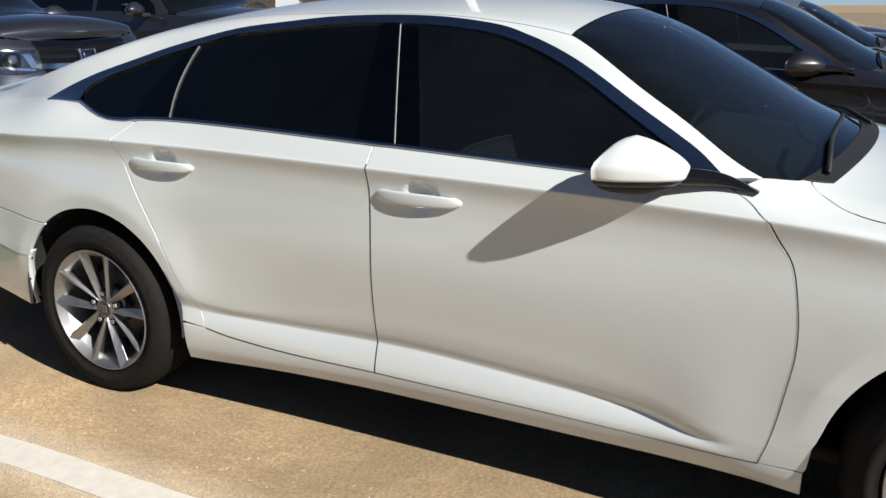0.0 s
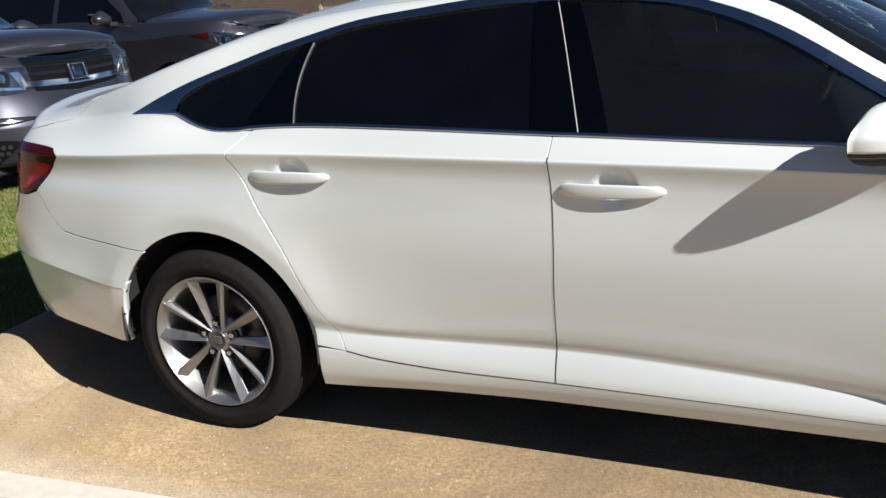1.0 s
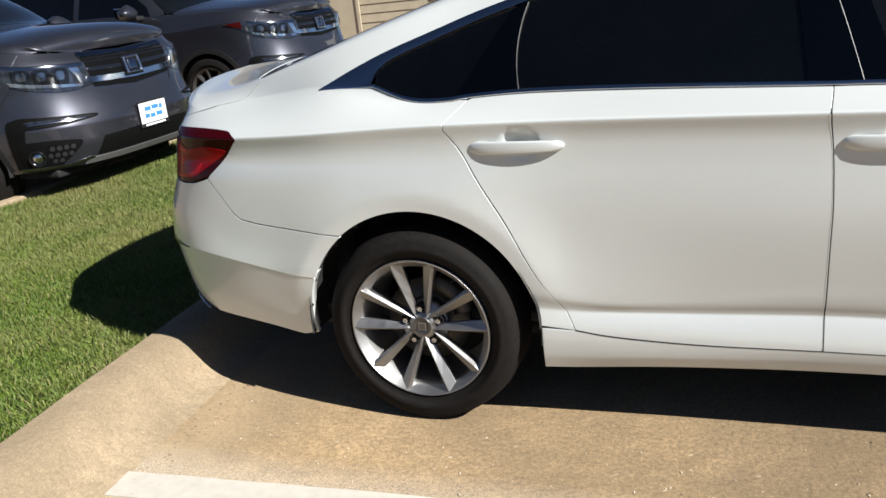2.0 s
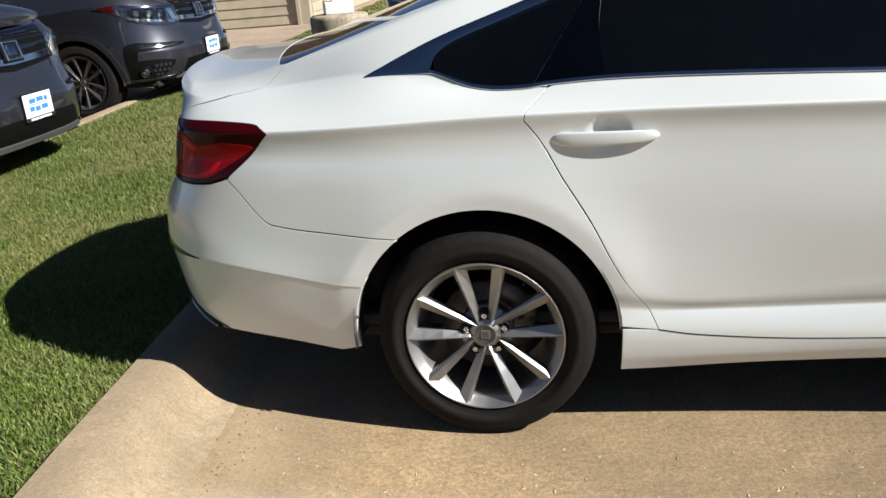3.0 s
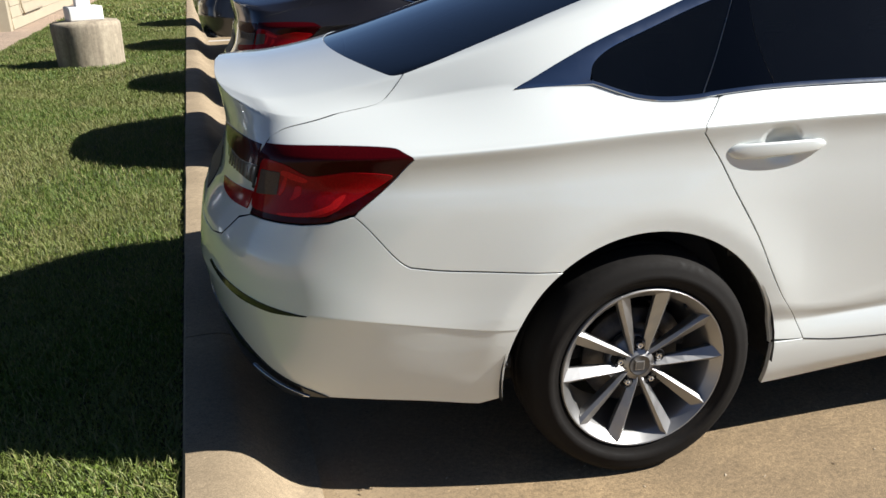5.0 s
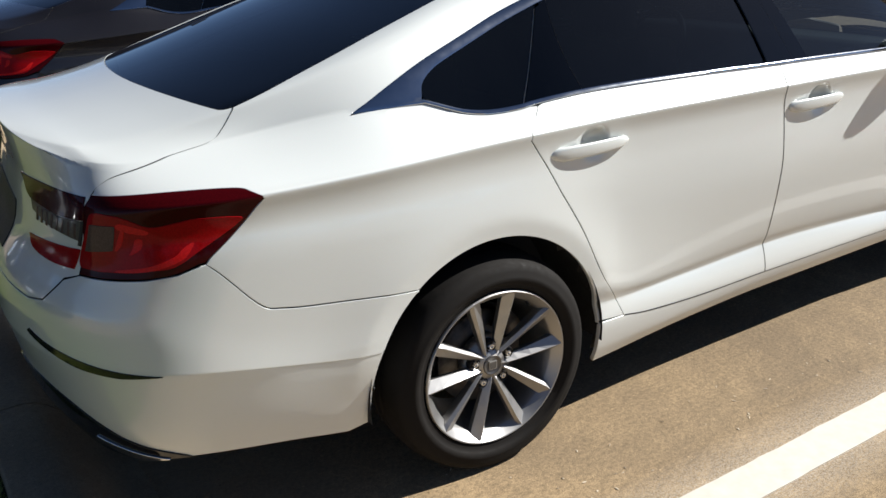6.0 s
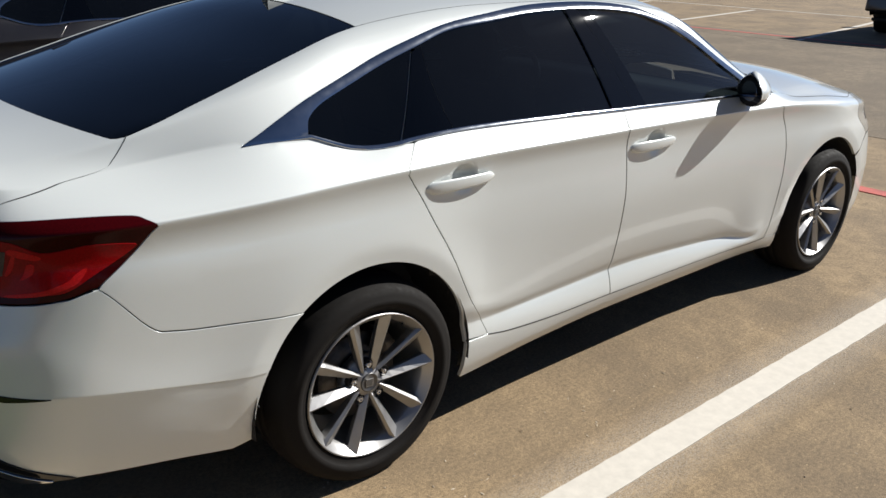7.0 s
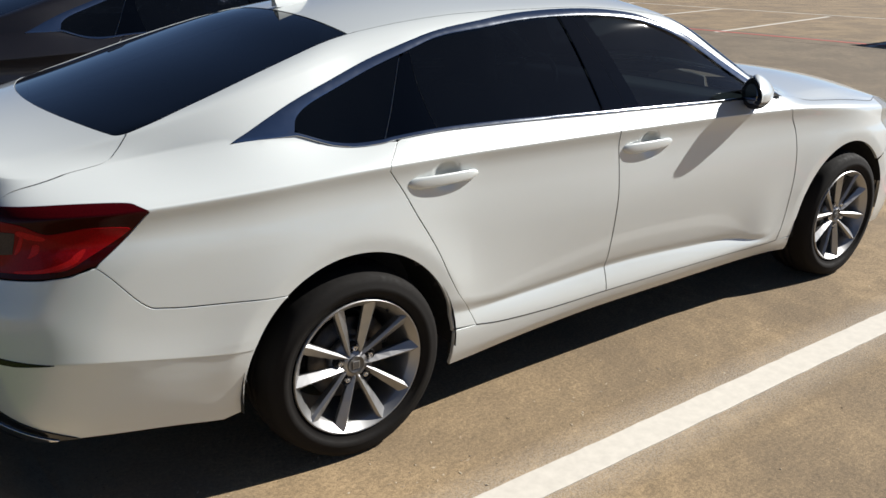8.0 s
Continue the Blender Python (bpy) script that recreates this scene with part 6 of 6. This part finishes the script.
blade_field("weeds", [(-2.72, -0.01, -2.2, 0.30, 150000, 0.022, 0.0075), (-2.72, -0.01, 0.30, 0.55, 11000, 0.022, 0.0075), (-2.72, -0.01, 0.55, 0.85, 9500, 0.022, 0.0075), (-2.72, -0.01, 0.85, 1.35, 9500, 0.022, 0.0075), (-2.72, -0.01, 1.35, 2.3, 8000, 0.022, 0.0075), (-2.72, -0.01, -3.2, -2.2, 42000, 0.022, 0.0105), (-2.72, -0.01, -9.0, -3.2, 80000, 0.026, 0.018)], LEAVES, "bright green low weeds in the lawn", 5)


# ---- lamp post on its concrete base ----
def streaked_concrete(name, colour, dark):
    """Old cast concrete with rain streaks down its side and a pitted face."""
    m, nt, p = material(name)
    streak = ramp(nt, noisy(nt, 9.0, 6, 0.65, (1.0, 1.0, 0.10)), [(0.40, (0, 0, 0)), (0.68, (1, 1, 1))])
    mottle = noisy(nt, 22.0, 8, 0.7)
    base = mixed(nt, streak, colour, dark)
    base = mixed(nt, 0.45, base, ramp(nt, mottle, [(0.3, (0.25, 0.25, 0.25)), (0.7, (0.75, 0.75, 0.75))]), "OVERLAY")
    nt.links.new(base, p.inputs["Base Color"])
    p.inputs["Roughness"].default_value = 0.9
    bump(nt, p, mottle, 0.6, 0.006)
    return m


BASE_GREY = streaked_concrete("grey_base_concrete", (0.40, 0.34, 0.25), (0.22, 0.18, 0.13))
POST_WHITE = simple("white_post_paint", (0.78, 0.77, 0.74), 0.45, 0, 0, 0.06, 8.0)
post = tagged(new("lamp_post"), "white square lamp post on a round weathered concrete base", "lamp post")
post.matrix_world = pose(-3.03, 8.69, 0.13, 0, 0, 20)
part("concrete_base", lathe([(0.400, -0.15), (0.403, 0.10), (0.412, 0.38), (0.415, 0.49), (0.408, 0.525), (0.38, 0.548), (0.30, 0.557), (0.0, 0.56)], 40), BASE_GREY, post)
part("post_base", box(0.40, 0.40, 0.17, pose(0, 0, 0.555), 0.02), POST_WHITE, post)
part("post", box(0.17, 0.17, 6.0, pose(0, 0, 0.724), 0.012), POST_WHITE, post)

# ---- building ----
CREAM = simple("cream_wall_paint", (0.42, 0.36, 0.26), 0.7, 0, 0, 0.07, 3.0, 0.001)
TAN_DOOR = simple("tan_door_panels", (0.42, 0.36, 0.26), 0.55, 0, 0, 0.10, 4.0)
building = tagged(new("building"), "cream building with horizontal tan panel doors", "building")
building.matrix_world = pose(-6.05, 16.9, 0, 0, 0, 3.9)
part("wall", box(1.0, 0.25, 3.4, pose(-2.95, 0.125, 0)), CREAM, building, smooth=False)
part("wall", box(0.26, 0.25, 3.4, pose(-0.13, 0.125, 0)), CREAM, building, smooth=False)
part("wall", box(16.0, 0.25, 0.9, pose(-8.0, 0.127, 2.55)), CREAM, building, smooth=False)
part("wall", box(7.5, 0.25, 3.4, pose(-12.6, 0.125, 0)), CREAM, building, smooth=False)
side_wall = part("side_wall", box(0.22, 18.0, 3.4, pose(-0.12, 9.26, 0)), CREAM, building, smooth=False)
for i in range(14):
    part("siding_board", box(0.03, 17.9, 0.235, pose(0.005, 9.26, 0.02 + 0.24 * i, 0, -4, 0), 0.004), CREAM, side_wall, smooth=False)
part("roof", box(17.5, 20.0, 0.2, pose(-7.8, 9.0, 3.45), 0.02), TAN_DOOR, building, smooth=False)
for x0, x1 in ((-2.43, -0.28), (-8.8, -3.47)):
    door = part("panel_door", box(x1 - x0, 0.05, 2.5, pose((x0 + x1) / 2, 0.10, 0.02)), TAN_DOOR, building, "tan roll-up door with horizontal panels", smooth=False)
    for i in range(11):
        part("door_panel", box(x1 - x0 - 0.02, 0.035, 0.205, pose((x0 + x1) / 2, 0.068, 0.03 + 0.225 * i, -5, 0, 0), 0.006), TAN_DOOR, door, smooth=False)
    for x in (x0, x1):
        part("door_frame", box(0.09, 0.06, 2.6, pose(x, 0.0, 0.0), 0.008), CREAM, building, smooth=False)
part("conduit", sweep([(0.06, 1.4, 3.0), (0.06, 1.4, 0.42), (0.06, 1.55, 0.30), (0.06, 4.0, 0.30)], 0.022, 8), CREAM, building)

# ---- cars ----
ROW = "parked cars"
white_sedan = build_sedan("white_sedan", WHITE, "pearl white four-door sedan with dark tinted windows, parked on concrete", ROW)


def repainted(thing, m, old, fresh, label):
    """A copy of a car at the pose m in another colour."""
    c = copy_thing(thing, m)
    for o in c.children_recursive:
        if o.data.materials and o.data.materials[0] == old:
            o.data = o.data.copy()
            o.data.materials[0] = fresh
    return tagged(c, label)


for i, (y, fresh, label, dx, name) in enumerate((
        (3.30, DARK_GREY, "dark grey four-door sedan parked beside the white one", 0.24, "dark_sedan"),
        (6.3, SILVER, "silver four-door sedan in the row of parked cars", 0.45, "silver_sedan"),
        (10.3, BLACK_PAINT, "black four-door sedan in the row of parked cars", 0.15, "black_sedan"),
        (14.6, STEEL_GREY, "steel grey four-door sedan in the row of parked cars", 0.1, "grey_sedan"))):
    c = repainted(white_sedan, pose(dx - 0.068 * y, y, 0, 0, 0, 3.0) @ Matrix.Scale(1.04, 4), WHITE, fresh, label)
    c.name = name
suv_a = build_suv("steel_grey_suv", STEEL_GREY, "steel grey sport utility vehicle facing the lawn", ROW)


def nose_at(x, y, turn):
    """Place of a vehicle whose nose touches the point (x, y)."""
    return pose(x - 3.91 * math.cos(radians(turn)), y - 3.91 * math.sin(radians(turn)), 0, 0, 0, turn) @ Matrix.Scale(1.03, 4)


suv_a.matrix_world = nose_at(-3.48, 2.24, 0)
suv_b = copy_thing(suv_a, nose_at(-3.90, 5.98, -1))
suv_b.name = "steel_grey_suv"
tagged(suv_b, "steel grey sport utility vehicle next to another one")
suv_c = repainted(suv_a, pose(16.65, 3.62, 0, 0, 0, 4), STEEL_GREY, BLACK_PAINT, "black sport utility vehicle in the far parking row")
suv_c.name = "black_suv"


# ---- grit and dry bits along the gutter ----
def scattered_bits(name, label, spots, mat, seed):
    """Small irregular chips lying on the ground round the spots (x, y, spread_x, spread_y, count, size)."""
    rnd = random.Random(seed)
    verts, faces = [], []
    for x, y, sx, sy, n, size in spots:
        for _ in range(n):
            cx, cy, a = x + rnd.gauss(0, sx), y + rnd.gauss(0, sy), rnd.uniform(0, 6.28)
            l, w, h = size * rnd.uniform(0.5, 1.6), size * rnd.uniform(0.2, 0.6), size * rnd.uniform(0.15, 0.4)
            base = len(verts)
            for dx, dy, dz in ((-l, 0, 0), (0, -w, 0), (l, 0, 0), (0, w, 0), (l * 0.1, w * 0.1, h)):
                verts.append((cx + dx * math.cos(a) - dy * math.sin(a), cy + dx * math.sin(a) + dy * math.cos(a), 0.002 + dz))
            faces += [(base + k, base + (k + 1) % 4, base + 4) for k in range(4)]
    ob = raw_part(name, verts, faces, mat, smooth=False)
    return tagged(ob, label, "debris", kind="stuff")


BITS = simple("dry_grey_bits", (0.25, 0.185, 0.12), 0.9, 0, 0, 0.5, 60.0)
PALE_BITS = simple("pale_stone_chips", (0.55, 0.46, 0.34), 0.9, 0, 0, 0.3, 40.0)
scattered_bits("gutter_debris", "small dry bits of dirt along the kerb's foot", [(-0.86 + 0.068 * 1.2, -1.2, 0.05, 0.7, 150, 0.006), (-0.80, -1.6, 0.10, 0.5, 80, 0.004), (0.9, -1.9, 1.2, 0.5, 60, 0.005)], BITS, 6)
scattered_bits("stone_chips", "small pale stone chips on the concrete", [(0.6, -1.15, 0.9, 0.16, 70, 0.006), (2.0, -1.9, 1.0, 0.5, 60, 0.006), (-0.3, -1.2, 0.4, 0.3, 60, 0.005)], PALE_BITS, 9)

# ---- unseen trees behind the camera, added to cut the low sky and darken reflections ----
def unseen_trees(name, label, seed):
    """A distant belt of trees out of view: leaning trunks and clumps of leaf-sized flakes with an uneven top, as one
    mesh.
    """
    rnd = np.random.RandomState(seed)
    verts, faces = [], []

    def add(p, f):
        base = len(verts)
        verts.extend(p)
        faces.extend([tuple(base + k for k in g) for g in f])
    for i in range(58):
        cx, cy = -42 + 3.2 * i + rnd.uniform(-1.2, 1.2), -46 + rnd.uniform(-4, 4)
        tall, wide = rnd.uniform(4.5, 9.0), rnd.uniform(1.8, 3.2)
        lean = rnd.uniform(-0.5, 0.5, 2)
        ring = lambda z, rad, dx, dy: [(cx + dx + rad * math.cos(k), cy + dy + rad * math.sin(k), z) for k in (0, 1.26, 2.51, 3.77, 5.03)]
        add(ring(0, 0.28, 0, 0) + ring(tall * 0.7, 0.10, *lean), [(k, (k + 1) % 5, 5 + (k + 1) % 5, 5 + k) for k in range(5)])
        for _ in range(9):
            a, h = rnd.uniform(0, 6.28), rnd.uniform(0.35, 0.92)
            ox, oy, oz = cx + lean[0] + wide * 0.6 * math.cos(a), cy + lean[1] + wide * 0.6 * math.sin(a), tall * h
            rad = wide * rnd.uniform(0.35, 0.6)
            for _ in range(90):
                d = rnd.normal(size=3)
                d *= rad * rnd.uniform(0.5, 1.0) / np.linalg.norm(d)
                c = np.array((ox, oy, oz)) + d * (1, 1, 0.8)
                e, g = rnd.normal(size=3) * 0.16, rnd.normal(size=3) * 0.16
                add([tuple(c - e), tuple(c + g), tuple(c + e)], [(0, 1, 2)])
    ob = raw_part(name, verts, faces, FOLIAGE, smooth=False)
    return tagged(ob, label, "trees", kind="stuff")


FOLIAGE = blades_material("tree_leaves", (0.035, 0.055, 0.012), (0.05, 0.08, 0.018), (0.075, 0.10, 0.025), (0.09, 0.09, 0.03))
unseen_trees("unseen_trees", "unseen belt of dark green trees added behind the camera", 8)
